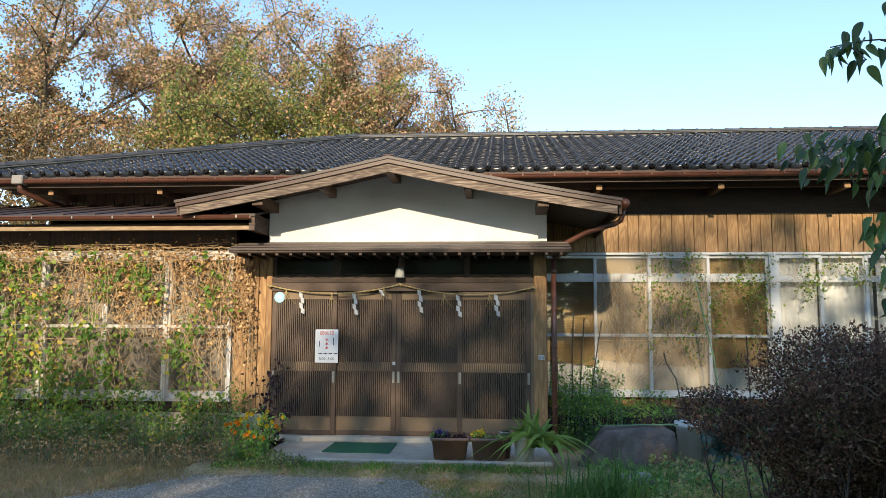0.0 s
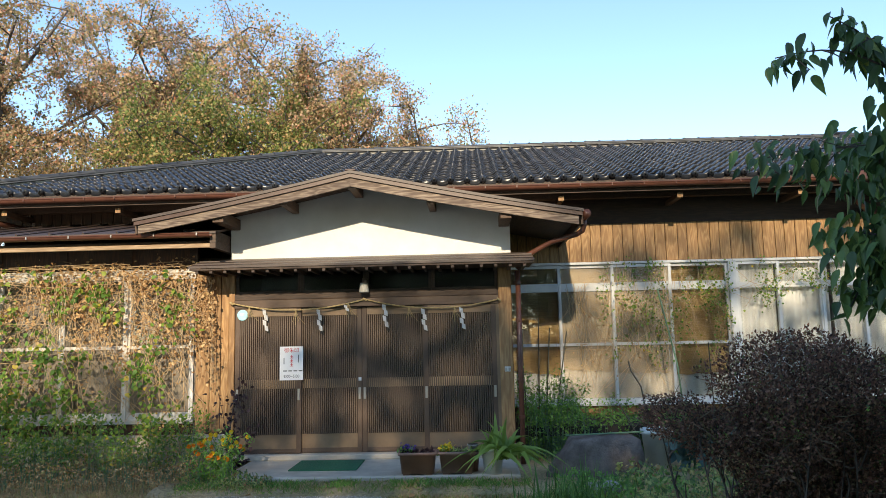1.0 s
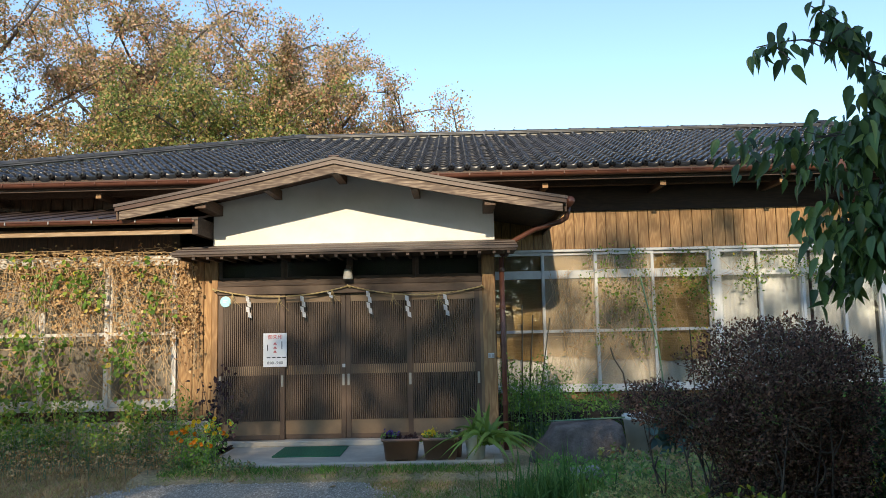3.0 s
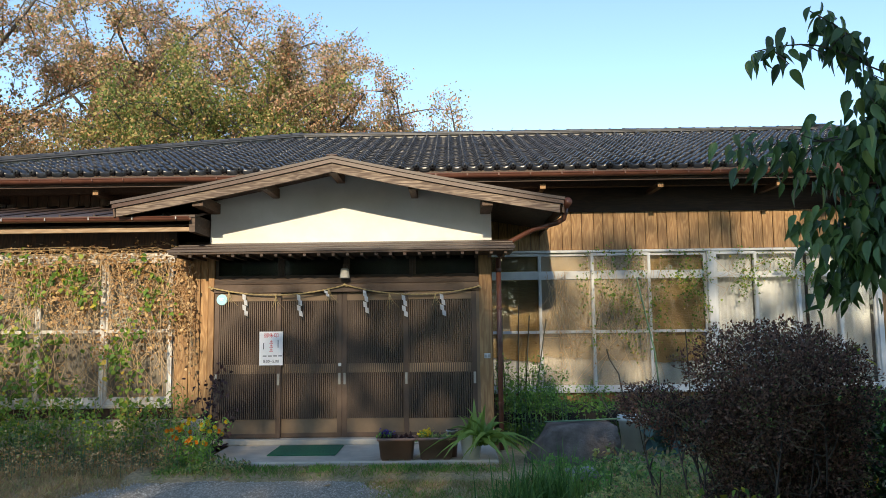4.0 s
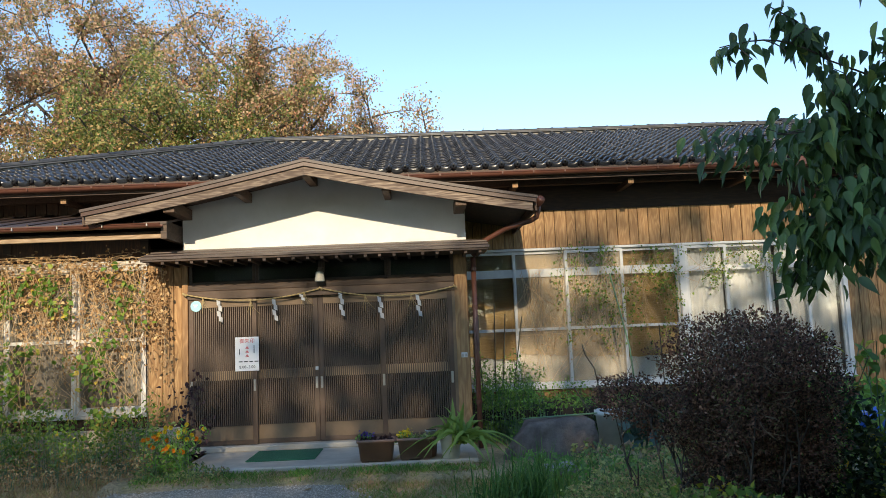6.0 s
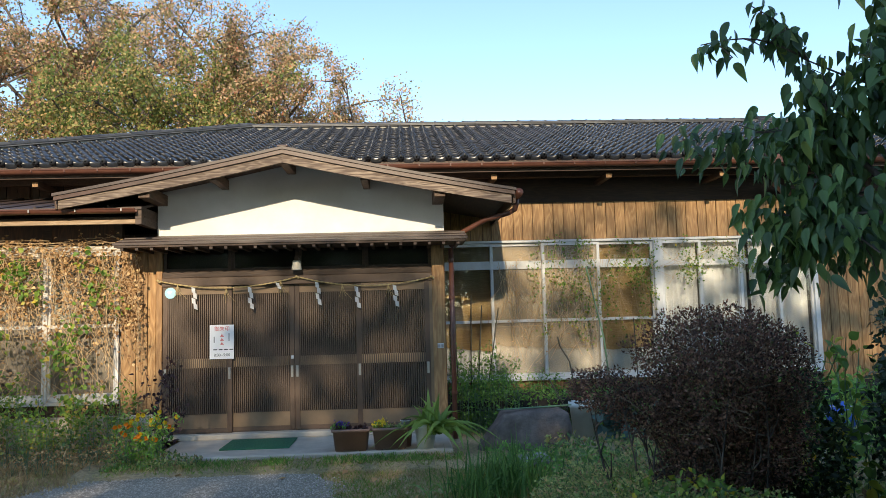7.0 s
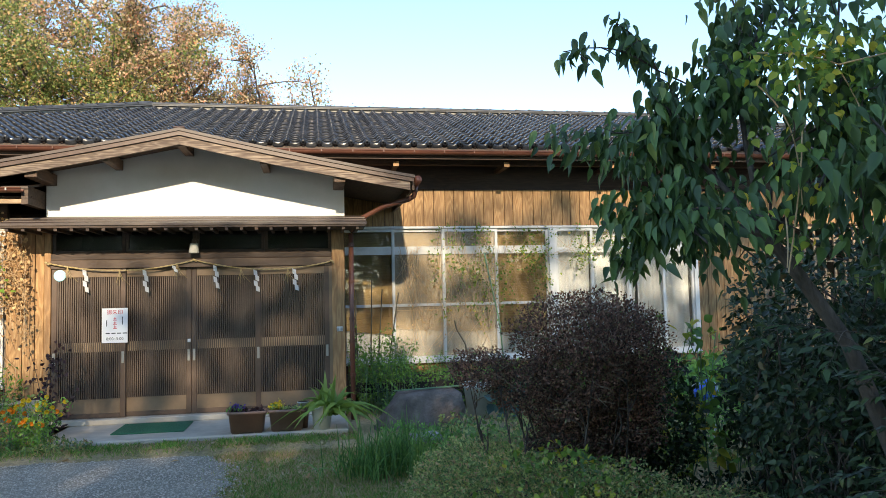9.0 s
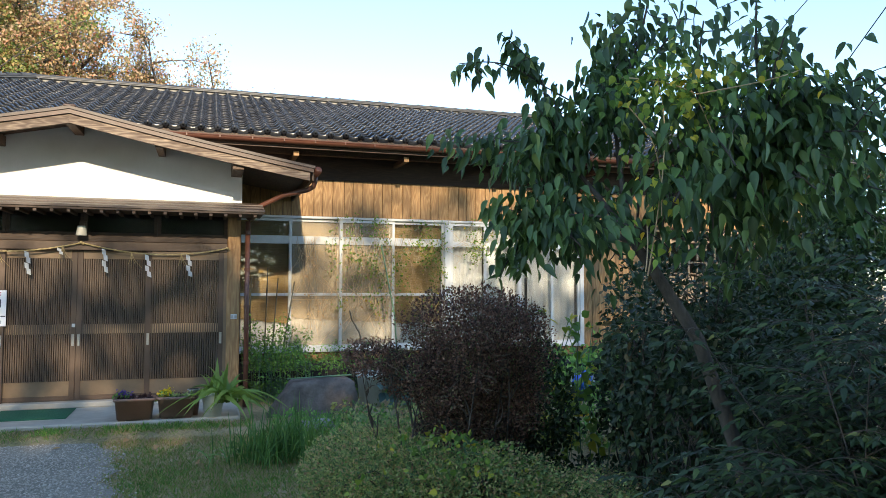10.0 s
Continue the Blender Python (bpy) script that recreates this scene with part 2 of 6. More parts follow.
M["hopper"] = surf("grey_hopper", (0.22, 0.2, 0.18), (0.32, 0.3, 0.27), 6, 0.6, 0.06, stain=0.3)
M["bark"] = surf("bark", (0.05, 0.042, 0.035), (0.14, 0.115, 0.095), 12, 0.9, 0.6, stretch=(1, 1, 0.3))
M["pale_bark"] = surf("pale_bark", (0.13, 0.105, 0.075), (0.28, 0.235, 0.17), 12, 0.9, 0.5, stretch=(1, 1, 0.3))
M["twig"] = surf("dry_vine", (0.42, 0.27, 0.14), (0.70, 0.50, 0.29), 14, 0.9, 0.2)
M["bamboo"] = surf("green_stake", (0.10, 0.19, 0.10), (0.17, 0.28, 0.15), 8, 0.5, 0.05)
M["dark_stake"] = surf("dark_stake", (0.05, 0.05, 0.035), (0.11, 0.1, 0.07), 8, 0.7, 0.1)
M["tan_stake"] = surf("tan_bamboo", (0.34, 0.25, 0.15), (0.48, 0.37, 0.24), 8, 0.7, 0.1)
M["wire"] = plain("cable_rubber", (0.03, 0.035, 0.04), 0.6)
M["blue_tarp"] = surf("blue_plastic", (0.03, 0.13, 0.62), (0.06, 0.22, 0.8), 8, 0.4, 0.1)

M["leaf_autumn"] = leaf_mat("autumn_leaves", [(0.0, (0.13, 0.15, 0.045)), (0.28, (0.33, 0.28, 0.12)), (0.55, (0.58, 0.40, 0.22)), (0.92, (0.64, 0.39, 0.25)), (1.0, (0.68, 0.20, 0.10))])
M["leaf_turning"] = leaf_mat("turning_leaves", [(0.0, (0.09, 0.15, 0.035)), (0.45, (0.22, 0.27, 0.065)), (0.75, (0.44, 0.37, 0.13)), (1.0, (0.64, 0.36, 0.17))])
M["leaf_brown"] = leaf_mat("brown_twigs_and_leaves", [(0.0, (0.13, 0.11, 0.035)), (0.5, (0.26, 0.17, 0.07)), (1.0, (0.36, 0.22, 0.1))])
def by_object(m):
    """The same leaf material with its tone taken per object, for leaves that are objects of their own."""
    m = m.copy()
    nt = m.node_tree
    info = nt.nodes.new("ShaderNodeObjectInfo")
    for l in list(nt.links):
        if l.from_node.type == "NEW_GEOMETRY":
            nt.links.new(info.outputs["Random"], l.to_socket)
    return m


M["leaf_tree"] = leaf_mat("broad_green_leaves", [(0.0, (0.045, 0.085, 0.032)), (0.6, (0.085, 0.16, 0.048)), (0.93, (0.14, 0.24, 0.065)), (1.0, (0.26, 0.32, 0.08))], rough=0.38, through_light=0.22, spec=0.42)
M["leaf_tree_single"] = by_object(M["leaf_tree"])
M["leaf_lime"] = leaf_mat("lime_vine_leaves", [(0.0, (0.10, 0.20, 0.04)), (0.6, (0.22, 0.36, 0.06)), (0.85, (0.52, 0.52, 0.07)), (1.0, (0.8, 0.52, 0.05))])
M["leaf_bush"] = leaf_mat("dark_red_leaves", [(0.0, (0.06, 0.04, 0.034)), (0.4, (0.15, 0.09, 0.066)), (0.7, (0.25, 0.125, 0.092)), (0.88, (0.36, 0.22, 0.16)), (1.0, (0.14, 0.18, 0.07))], rough=0.7, through_light=0.2, spec=0.15)
M["leaf_low"] = leaf_mat("low_shrub_leaves", [(0.0, (0.10, 0.17, 0.06)), (0.4, (0.25, 0.35, 0.11)), (0.72, (0.50, 0.52, 0.18)), (0.86, (0.60, 0.42, 0.20)), (1.0, (0.34, 0.20, 0.11))])
M["leaf_iris"] = leaf_mat("iris_leaves", [(0.0, (0.07, 0.17, 0.045)), (0.7, (0.12, 0.26, 0.06)), (1.0, (0.22, 0.36, 0.10))], rough=0.5)
M["leaf_glossy"] = leaf_mat("glossy_evergreen_leaves", [(0.0, (0.022, 0.042, 0.02)), (0.6, (0.04, 0.075, 0.032)), (0.95, (0.08, 0.11, 0.05)), (1.0, (0.16, 0.11, 0.05))], rough=0.45, through_light=0.12, spec=0.4)
M["leaf_nandina"] = leaf_mat("nandina_leaves", [(0.0, (0.018, 0.036, 0.014)), (0.7, (0.04, 0.075, 0.026)), (0.95, (0.085, 0.14, 0.04)), (1.0, (0.22, 0.22, 0.06))], rough=0.42, through_light=0.2)
M["leaf_vine"] = leaf_mat("climbing_leaves", [(0.0, (0.09, 0.18, 0.035)), (0.6, (0.18, 0.32, 0.05)), (0.9, (0.32, 0.40, 0.065)), (1.0, (0.70, 0.48, 0.08))])
M["leaf_dry"] = leaf_mat("dry_leaves", [(0.0, (0.28, 0.15, 0.065)), (0.5, (0.52, 0.31, 0.14)), (1.0, (0.74, 0.52, 0.26))], through_light=0.25)
M["leaf_weed"] = leaf_mat("weed_leaves", [(0.0, (0.12, 0.27, 0.06)), (0.7, (0.22, 0.44, 0.085)), (1.0, (0.36, 0.55, 0.14))])
M["leaf_blade"] = leaf_mat("strap_leaves", [(0.0, (0.15, 0.24, 0.06)), (0.6, (0.26, 0.38, 0.085)), (0.9, (0.46, 0.48, 0.12)), (1.0, (0.55, 0.33, 0.08))], rough=0.4)
M["leaf_teal"] = leaf_mat("blue_green_leaves", [(0.0, (0.06, 0.13, 0.12)), (1.0, (0.13, 0.22, 0.19))])
M["leaf_pale"] = leaf_mat("pale_edged_leaves", [(0.0, (0.06, 0.09, 0.04)), (0.6, (0.14, 0.16, 0.09)), (1.0, (0.32, 0.33, 0.24))])
M["leaf_purple"] = leaf_mat("dark_purple_leaves", [(0.0, (0.036, 0.022, 0.024)), (1.0, (0.090, 0.048, 0.054))])
M["petal_orange"] = leaf_mat("orange_petals", [(0.0, (0.75, 0.22, 0.015)), (1.0, (0.8, 0.32, 0.02))])
M["petal_yellow"] = leaf_mat("yellow_petals", [(0.0, (0.75, 0.5, 0.02)), (1.0, (0.8, 0.65, 0.06))])
M["petal_violet"] = leaf_mat("violet_petals", [(0.0, (0.07, 0.04, 0.22)), (1.0, (0.16, 0.10, 0.36))])
M["grass"] = leaf_mat("short_grass", [(0.0, (0.17, 0.29, 0.055)), (0.4, (0.28, 0.40, 0.09)), (0.62, (0.48, 0.39, 0.17)), (1.0, (0.60, 0.45, 0.25))])
M["dry_grass"] = leaf_mat("dry_grass", [(0.0, (0.42, 0.30, 0.15)), (0.6, (0.66, 0.47, 0.26)), (1.0, (0.42, 0.42, 0.14))])


def blind_mat():
    """Woven reed blind: thin level reeds crossed by cords."""
    m, nt, b = nodes_of("woven_reed")
    L = nt.links.new
    tc = nt.nodes.new("ShaderNodeTexCoord")
    mp = nt.nodes.new("ShaderNodeMapping")
    mp.inputs["Scale"].default_value = (3, 3, 110)
    L(tc.outputs["Object"], mp.inputs[0])
    n = node(nt, "ShaderNodeTexNoise", Scale=2.0, Detail=4.0, Roughness=0.7)
    L(mp.outputs[0], n.inputs["Vector"])
    r = ramp_node(nt, [(0.3, (0.44, 0.28, 0.10)), (0.7, (0.78, 0.56, 0.25))])
    L(n.outputs["Fac"], r.inputs[0])
    n2 = node(nt, "ShaderNodeTexNoise", Scale=1.2, Detail=3.0)
    L(tc.outputs["Object"], n2.inputs["Vector"])
    hsv = nt.nodes.new("ShaderNodeHueSaturation")
    mr = nt.nodes.new("ShaderNodeMapRange")
    mr.inputs[3].default_value, mr.inputs[4].default_value = 0.75, 1.25
    L(n2.outputs["Fac"], mr.inputs[0])
    L(mr.outputs[0], hsv.inputs["Value"])
    L(r.outputs[0], hsv.inputs["Color"])
    L(hsv.outputs[0], b.inputs["Base Color"])
    b.inputs["Roughness"].default_value = 0.8
    bp = node(nt, "ShaderNodeBump", Strength=0.5, Distance=0.01)
    L(n.outputs["Fac"], bp.inputs["Height"])
    L(bp.outputs[0], b.inputs["Normal"])
    return m


M["blind"] = blind_mat()


def ground_mat():
    """Soil with moss, dry grass litter."""
    m, nt, b = nodes_of("garden_ground")
    L = nt.links.new
    tc = nt.nodes.new("ShaderNodeTexCoord")
    n1 = node(nt, "ShaderNodeTexNoise", Scale=0.9, Detail=6.0, Roughness=0.65)
    n2 = node(nt, "ShaderNodeTexNoise", Scale=24.0, Detail=5.0, Roughness=0.75)
    L(tc.outputs["Object"], n1.inputs["Vector"])
    L(tc.outputs["Object"], n2.inputs["Vector"])
    r1 = ramp_node(nt, [(0.35, (0.33, 0.30, 0.14)), (0.5, (0.50, 0.385, 0.225)), (0.68, (0.60, 0.46, 0.30))])
    r2 = ramp_node(nt, [(0.3, (0.45, 0.45, 0.45)), (0.75, (1.4, 1.35, 1.25))])
    L(n1.outputs["Fac"], r1.inputs[0])
    L(n2.outputs["Fac"], r2.inputs[0])
    mx = nt.nodes.new("ShaderNodeMixRGB")
    mx.blend_type = "MULTIPLY"
    mx.inputs[0].default_value = 1
    L(r1.outputs[0], mx.inputs[1])
    L(r2.outputs[0], mx.inputs[2])
    L(mx.outputs[0], b.inputs["Base Color"])
    b.inputs["Roughness"].default_value = 0.95
    bp = node(nt, "ShaderNodeBump", Strength=0.8, Distance=0.03)
    L(n2.outputs["Fac"], bp.inputs["Height"])
    L(bp.outputs[0], b.inputs["Normal"])
    return m


def gravel_mat():
    m, nt, b = nodes_of("gravel")
    L = nt.links.new
    geo = nt.nodes.new("ShaderNodeNewGeometry")
    r = ramp_node(nt, [(0.0, (0.40, 0.345, 0.275)), (0.6, (0.56, 0.485, 0.395)), (0.9, (0.65, 0.575, 0.475)), (1.0, (0.74, 0.675, 0.585))])
    L(geo.outputs["Random Per Island"], r.inputs[0])
    L(r.outputs[0], b.inputs["Base Color"])
    b.inputs["Roughness"].default_value = 0.85
    return m


M["ground"] = ground_mat()
M["gravel"] = gravel_mat()
M["gravel_bed"] = surf("gravel_bed", (0.28, 0.24, 0.19), (0.52, 0.455, 0.37), 45, 0.95, 0.8, stain=0.4, stain_color=(0.1, 0.09, 0.06))

# ---- building helpers ----


def part(name, bm, material, parent=None, label="", smooth=False):
    """Links a bmesh as one mesh object, under a thing or a part."""
    me = bpy.data.meshes.new(name)
    bm.to_mesh(me)
    bm.free()
    me.materials.append(material)
    if smooth:
        me.shade_smooth()
    ob = new(name, me)
    if parent:
        ob.parent = parent
    if label:
        ob["label"] = label
    return ob


def thing(name, label, category, group="", kind="", at=(0, 0, 0)):
    ob = new(name)
    ob.location = at
    ob.empty_display_size = 0.1
    return tagged(ob, label, category, group, kind)


def boxes(*spans, bevel=0.0):
    """A bmesh of boxes, each x0, x1, y0, y1, z0, z1."""
    bm = bmesh.new()
    for x0, x1, y0, y1, z0, z1 in spans:
        m = Matrix.Translation(((x0 + x1) / 2, (y0 + y1) / 2, (z0 + z1) / 2)) @ Matrix.Diagonal((x1 - x0, y1 - y0, z1 - z0, 1))
        bmesh.ops.create_cube(bm, size=1, matrix=m)
    if bevel > 0:
        bmesh.ops.bevel(bm, geom=bm.edges[:], offset=bevel, segments=1, affect="EDGES")
    return bm


def tube(points, radius, sides=6, taper=1.0, bm=None):
    """A tapered tube along points."""
    bm = bm or bmesh.new()
    pts = [Vector(p) for p in points]
    rings = []
    for i, p in enumerate(pts):
        d = (pts[min(i + 1, len(pts) - 1)] - pts[max(i - 1, 0)]).normalized()
        u = d.cross(Vector((0.3, 0.9, 0.31))).normalized()
        v = d.cross(u)
        r = radius * (1 + (taper - 1) * i / (len(pts) - 1))
        rings.append([bm.verts.new(p + r * (math.cos(a) * u + math.sin(a) * v)) for a in (2 * math.pi * k / sides for k in range(sides))])
    for a, b in zip(rings, rings[1:]):
        for k in range(sides):
            bm.faces.new((a[k], a[(k + 1) % sides], b[(k + 1) % sides], b[k]))
    bm.faces.new(rings[0][::-1])
    bm.faces.new(rings[-1])
    return bm


def prism(profile, y0, y1):
    """Extrudes a closed x-z outline along y."""
    bm = bmesh.new()
    a = [bm.verts.new((x, y0, z)) for x, z in profile]
    b = [bm.verts.new((x, y1, z)) for x, z in profile]
    n = len(profile)
    bm.faces.new(a)
    bm.faces.new(b[::-1])
    for i in range(n):
        bm.faces.new((a[i], b[i], b[(i + 1) % n], a[(i + 1) % n]))
    bmesh.ops.recalc_face_normals(bm, faces=bm.faces[:])
    return bm


def lathe(profile, sides=20):
    """Turns an r-z profile round the z axis."""
    bm = bmesh.new()
    rings = [[bm.verts.new((r * math.cos(2 * math.pi * k / sides), r * math.sin(2 * math.pi * k / sides), z)) for k in range(sides)] for r, z in profile]
    for a, b in zip(rings, rings[1:]):
        for k in range(sides):
            bm.faces.new((a[k], a[(k + 1) % sides], b[(k + 1) % sides], b[k]))
    bm.faces.new(rings[0][::-1])
    bm.faces.new(rings[-1])
    bmesh.ops.recalc_face_normals(bm, faces=bm.faces[:])
    return bm


def structure(name, bm, material, label, category="wall", smooth=False):
    return tagged(part(name, bm, material, None, "", smooth), label, category, "", "structure")


# ---- ground ----
def garden_sheet():
    bm = bmesh.new()
    xs = [-2500, -400, -80, -25] + [-14 + 0.7 * i for i in range(41)] + [25, 80, 400, 2500]
    ys = [-2500, -400, -80, -25] + [-14 + 0.7 * i for i in range(26)] + [12, 25, 80, 400, 2500]
    grid = [[bm.verts.new((x, y, 0.012 * noise.noise((x * 0.7, y * 0.7, 3)) - 0.004 if -13 < y < 3 and abs(x) < 14 else -0.02)) for x in xs] for y in ys]
    for r0, r1 in zip(grid, grid[1:]):
        for i in range(len(xs) - 1):
            bm.faces.new((r0[i], r0[i + 1], r1[i + 1], r1[i]))
    return structure("ground", bm, M["ground"], "bare garden soil with moss and dry grass", "ground", True)


garden_sheet()
structure("porch_slab", boxes((-1.55, 1.85, -1.30, 0.3, -0.1, 0.12), bevel=0.018), M["concrete"], "grey concrete slab before the entrance doors", "slab")
structure("door_step", boxes((-1.86, 1.76, -0.14, 0.2, 0.12, 0.185), bevel=0.008), M["concrete"], "pale concrete sill under the sliding doors", "step")

bm = bmesh.new()
rows = []
for i in range(60):
    x = -2.2 + i * 0.08
    w = 0.10 * noise.noise((x * 2, 0, 4))
    rows.append([bm.verts.new((x, y, z + 0.012 * noise.noise((x * 4, y * 4, 1)))) for y, z in ((-1.98 + w, -0.02), (-1.75 + w, 0.03), (-1.5, 0.065), (-1.25, 0.07), (-1.2, -0.05))])
for a, b in zip(rows, rows[1:]):
    for k in range(4):
        bm.faces.new((a[k], b[k], b[k + 1], a[k + 1]))
structure("verge", bm, M["ground"], "strip of bare soil along the slab", "ground", True)

# ---- main walls ----
WY = 1.8
structure("wall_north", boxes((-7.0, 13.4, 9.9, 10.05, 0, 3.9)), M["plaster"], "plain back wall of the hall")
structure("wall_west", boxes((-6.2, -6.05, WY + 0.1, 9.9, 0, 3.9)), M["dark_board"], "brown boarded side wall of the hall")
structure("wall_east", boxes((13.3, 13.45, WY + 0.1, 9.9, 0, 3.9)), M["dark_board"], "brown boarded end wall of the hall")
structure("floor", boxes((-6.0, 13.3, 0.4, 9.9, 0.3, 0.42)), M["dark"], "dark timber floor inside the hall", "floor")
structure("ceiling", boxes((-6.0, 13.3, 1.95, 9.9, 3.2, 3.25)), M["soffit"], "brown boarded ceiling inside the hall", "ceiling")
wall_south = structure("wall_south", boxes((1.88, 13.45, WY + 0.02, WY + 0.12, 2.74, 4.1), (1.88, 13.45, WY + 0.02, WY + 0.12, 0.3, 0.57), (8.0, 9.25, WY + 0.02, WY + 0.12, 0.57, 2.74), (11.9, 13.45, WY + 0.02, WY + 0.12, 0.57, 2.74),
    (-6.2, 1.88, WY + 0.02, WY + 0.12, 2.74, 4.1)), M["dark_board"], "boarded front wall of the hall")
structure("foundation", boxes((1.9, 13.4, WY - 0.02, WY + 0.12, -0.1, 0.3)), M["concrete"], "grey concrete base under the windows", "foundation")
structure("wall_inner", boxes((-6.0, 13.3, 3.6, 3.7, 0.3, 3.2)), M["brown_curtain"], "dim partition wall behind the windows")

# ---- entrance bay ----
structure("gable_wall", prism([(-1.88, 2.73), (1.88, 2.73), (1.88, 3.30), (-0.131, 3.67), (-1.88, 3.33)], 0.0, 0.1), M["plaster"], "white plastered gable over the entrance")
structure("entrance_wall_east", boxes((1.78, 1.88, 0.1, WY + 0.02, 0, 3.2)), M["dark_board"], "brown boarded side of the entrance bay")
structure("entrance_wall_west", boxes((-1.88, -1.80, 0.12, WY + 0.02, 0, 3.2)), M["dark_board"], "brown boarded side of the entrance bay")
structure("entrance_post_east", boxes((1.70, 1.87, -0.03, 0.12, 0.28, 2.73), bevel=0.008), M["post"], "brown square corner post", "post")
structure("post_footing", boxes((1.70, 1.87, -0.035, 0.125, 0.1, 0.28), bevel=0.008), M["concrete"], "small white concrete post footing", "footing")
structure("entrance_post_west", boxes((-1.89, -1.81, -0.02, 0.12, 0.28, 2.73), bevel=0.006), M["post"], "brown square corner post", "post")
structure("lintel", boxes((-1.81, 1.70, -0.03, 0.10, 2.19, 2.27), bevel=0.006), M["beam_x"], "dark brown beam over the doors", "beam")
structure("door_track", boxes((-1.81, 1.70, -0.045, 0.10, 2.08, 2.19), bevel=0.004), M["door_frame"], "brown metal track housing over the doors", "track")
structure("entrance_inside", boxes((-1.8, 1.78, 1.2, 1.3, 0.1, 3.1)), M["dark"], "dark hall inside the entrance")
fan = thing("transom", "dark glazed transom over the sliding doors", "transom", kind="structure")
for i in range(4):
    x0 = -1.80 + i * 0.875
    part("transom_frame", boxes((x0, x0 + 0.04, 0.0, 0.05, 2.27, 2.73), (x0 + 0.83, x0 + 0.87, 0.0, 0.05, 2.27, 2.73), (x0 + 0.04, x0 + 0.83, 0.0, 0.05, 2.27, 2.31), (x0 + 0.04, x0 + 0.83, 0.0, 0.05, 2.69, 2.73)), M["beam_x"], fan)
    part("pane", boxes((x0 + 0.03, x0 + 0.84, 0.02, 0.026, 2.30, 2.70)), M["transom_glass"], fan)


def sliding_door(x0, x1, y, name="door_1"):
    """A bronze sliding door: stiles, rails, ribbed slats over dim glass, kick panel."""
    d = thing(name, "brown metal sliding door with thin upright slats", "door", "entrance doors", "structure")
    s = 0.065
    for a in (x0, x1 - s):
        stile = part("stile", boxes((a, a + s, y - 0.02, y + 0.02, 0.19, 2.08), bevel=0.004), M["door_frame"], d)
        h = a + s / 2
        part("handle", boxes((h - 0.016, h + 0.016, y - 0.026, y - 0.02, 0.87, 1.02), bevel=0.004), M["chrome"], stile, "oblong grey recessed handle")
    part("top_rail", boxes((x0 + s, x1 - s, y - 0.018, y + 0.018, 1.97, 2.075), bevel=0.003), M["door_rail"], d)
    part("bottom_rail", boxes((x0 + s, x1 - s, y - 0.018, y + 0.018, 0.19, 0.25), bevel=0.003), M["door_frame"], d)
    part("kick_panel", boxes((x0 + s, x1 - s, y - 0.010, y + 0.010, 0.25, 0.43)), M["door_rail"], d)
    part("middle_rail", boxes((x0 + s, x1 - s, y - 0.004, y + 0.014, 1.02, 1.14)), M["mid_rail"], d, "lighter brown rail behind the slats")
    part("pane", boxes((x0 + s, x1 - s, y + 0.004, y + 0.010, 0.43, 1.02), (x0 + s, x1 - s, y + 0.004, y + 0.010, 1.14, 1.97)), M["door_glass"], d, "dim ribbed glass")
    n = 29
    me = None
    for i in range(n):
        x = x0 + s + (i + 0.5) * (x1 - x0 - 2 * s) / n
        if me is None:
            ob = part("slat", boxes((-0.0078, 0.0078, y - 0.020, y - 0.005, 0.43, 1.97)), M["door_slat"], d)
            me = ob.data
        else:
            ob = new("slat", me)
            ob.parent = d
        ob.location.x = x
    return d


sliding_door(-1.80, -0.915, -0.005, "door_1")
sliding_door(-0.985, -0.118, 0.045, "door_2")
sliding_door(-0.116, 0.77, 0.045, "door_3")
sliding_door(0.70, 1.66, -0.005, "door_4")
structure("door_jamb", boxes((1.66, 1.70, -0.02, 0.09, 0.19, 2.08)), M["door_rail"], "brown metal door jamb", "jamb")

# pent roof over the doors
pent = thing("pent_roof", "narrow brown sheet-metal roof over the doors", "roof", kind="structure")
for k in range(3):
    ya, yb = -0.62 + 0.2 * k, -0.62 + 0.2 * (k + 1) + 0.03
    za, zb = 2.575 + 0.052 * k, 2.575 + 0.052 * (k + 1)
    bm = bmesh.new()
    vs = [bm.verts.new(v) for v in ((-2.225, ya, za), (2.14, ya, za), (2.14, yb, zb), (-2.225, yb, zb), (-2.225, ya, za + 0.028), (2.14, ya, za + 0.028), (2.14, yb, zb + 0.02), (-2.225, yb, zb + 0.02))]
    for f in ((3, 2, 1, 0), (4, 5, 6, 7), (0, 1, 5, 4), (1, 2, 6, 5), (2, 3, 7, 6), (3, 0, 4, 7)):
        bm.faces.new([vs[i] for i in f])
    part("metal_sheet", bm, M["roof_metal"], pent)
part("fascia", boxes((-2.21, 2.125, -0.605, -0.575, 2.548, 2.574)), M["beam_x"], pent)
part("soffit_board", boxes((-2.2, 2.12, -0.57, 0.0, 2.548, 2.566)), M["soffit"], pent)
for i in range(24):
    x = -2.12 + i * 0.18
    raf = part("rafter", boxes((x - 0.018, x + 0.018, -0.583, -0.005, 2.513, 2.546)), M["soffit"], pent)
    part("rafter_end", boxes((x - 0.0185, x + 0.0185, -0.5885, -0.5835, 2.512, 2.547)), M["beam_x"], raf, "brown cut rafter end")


# gable roof
GC = -0.131


def gable_z(x):
    r = abs(x - GC)
    return 3.746 - 0.225 * r + 0.0101 * r * r


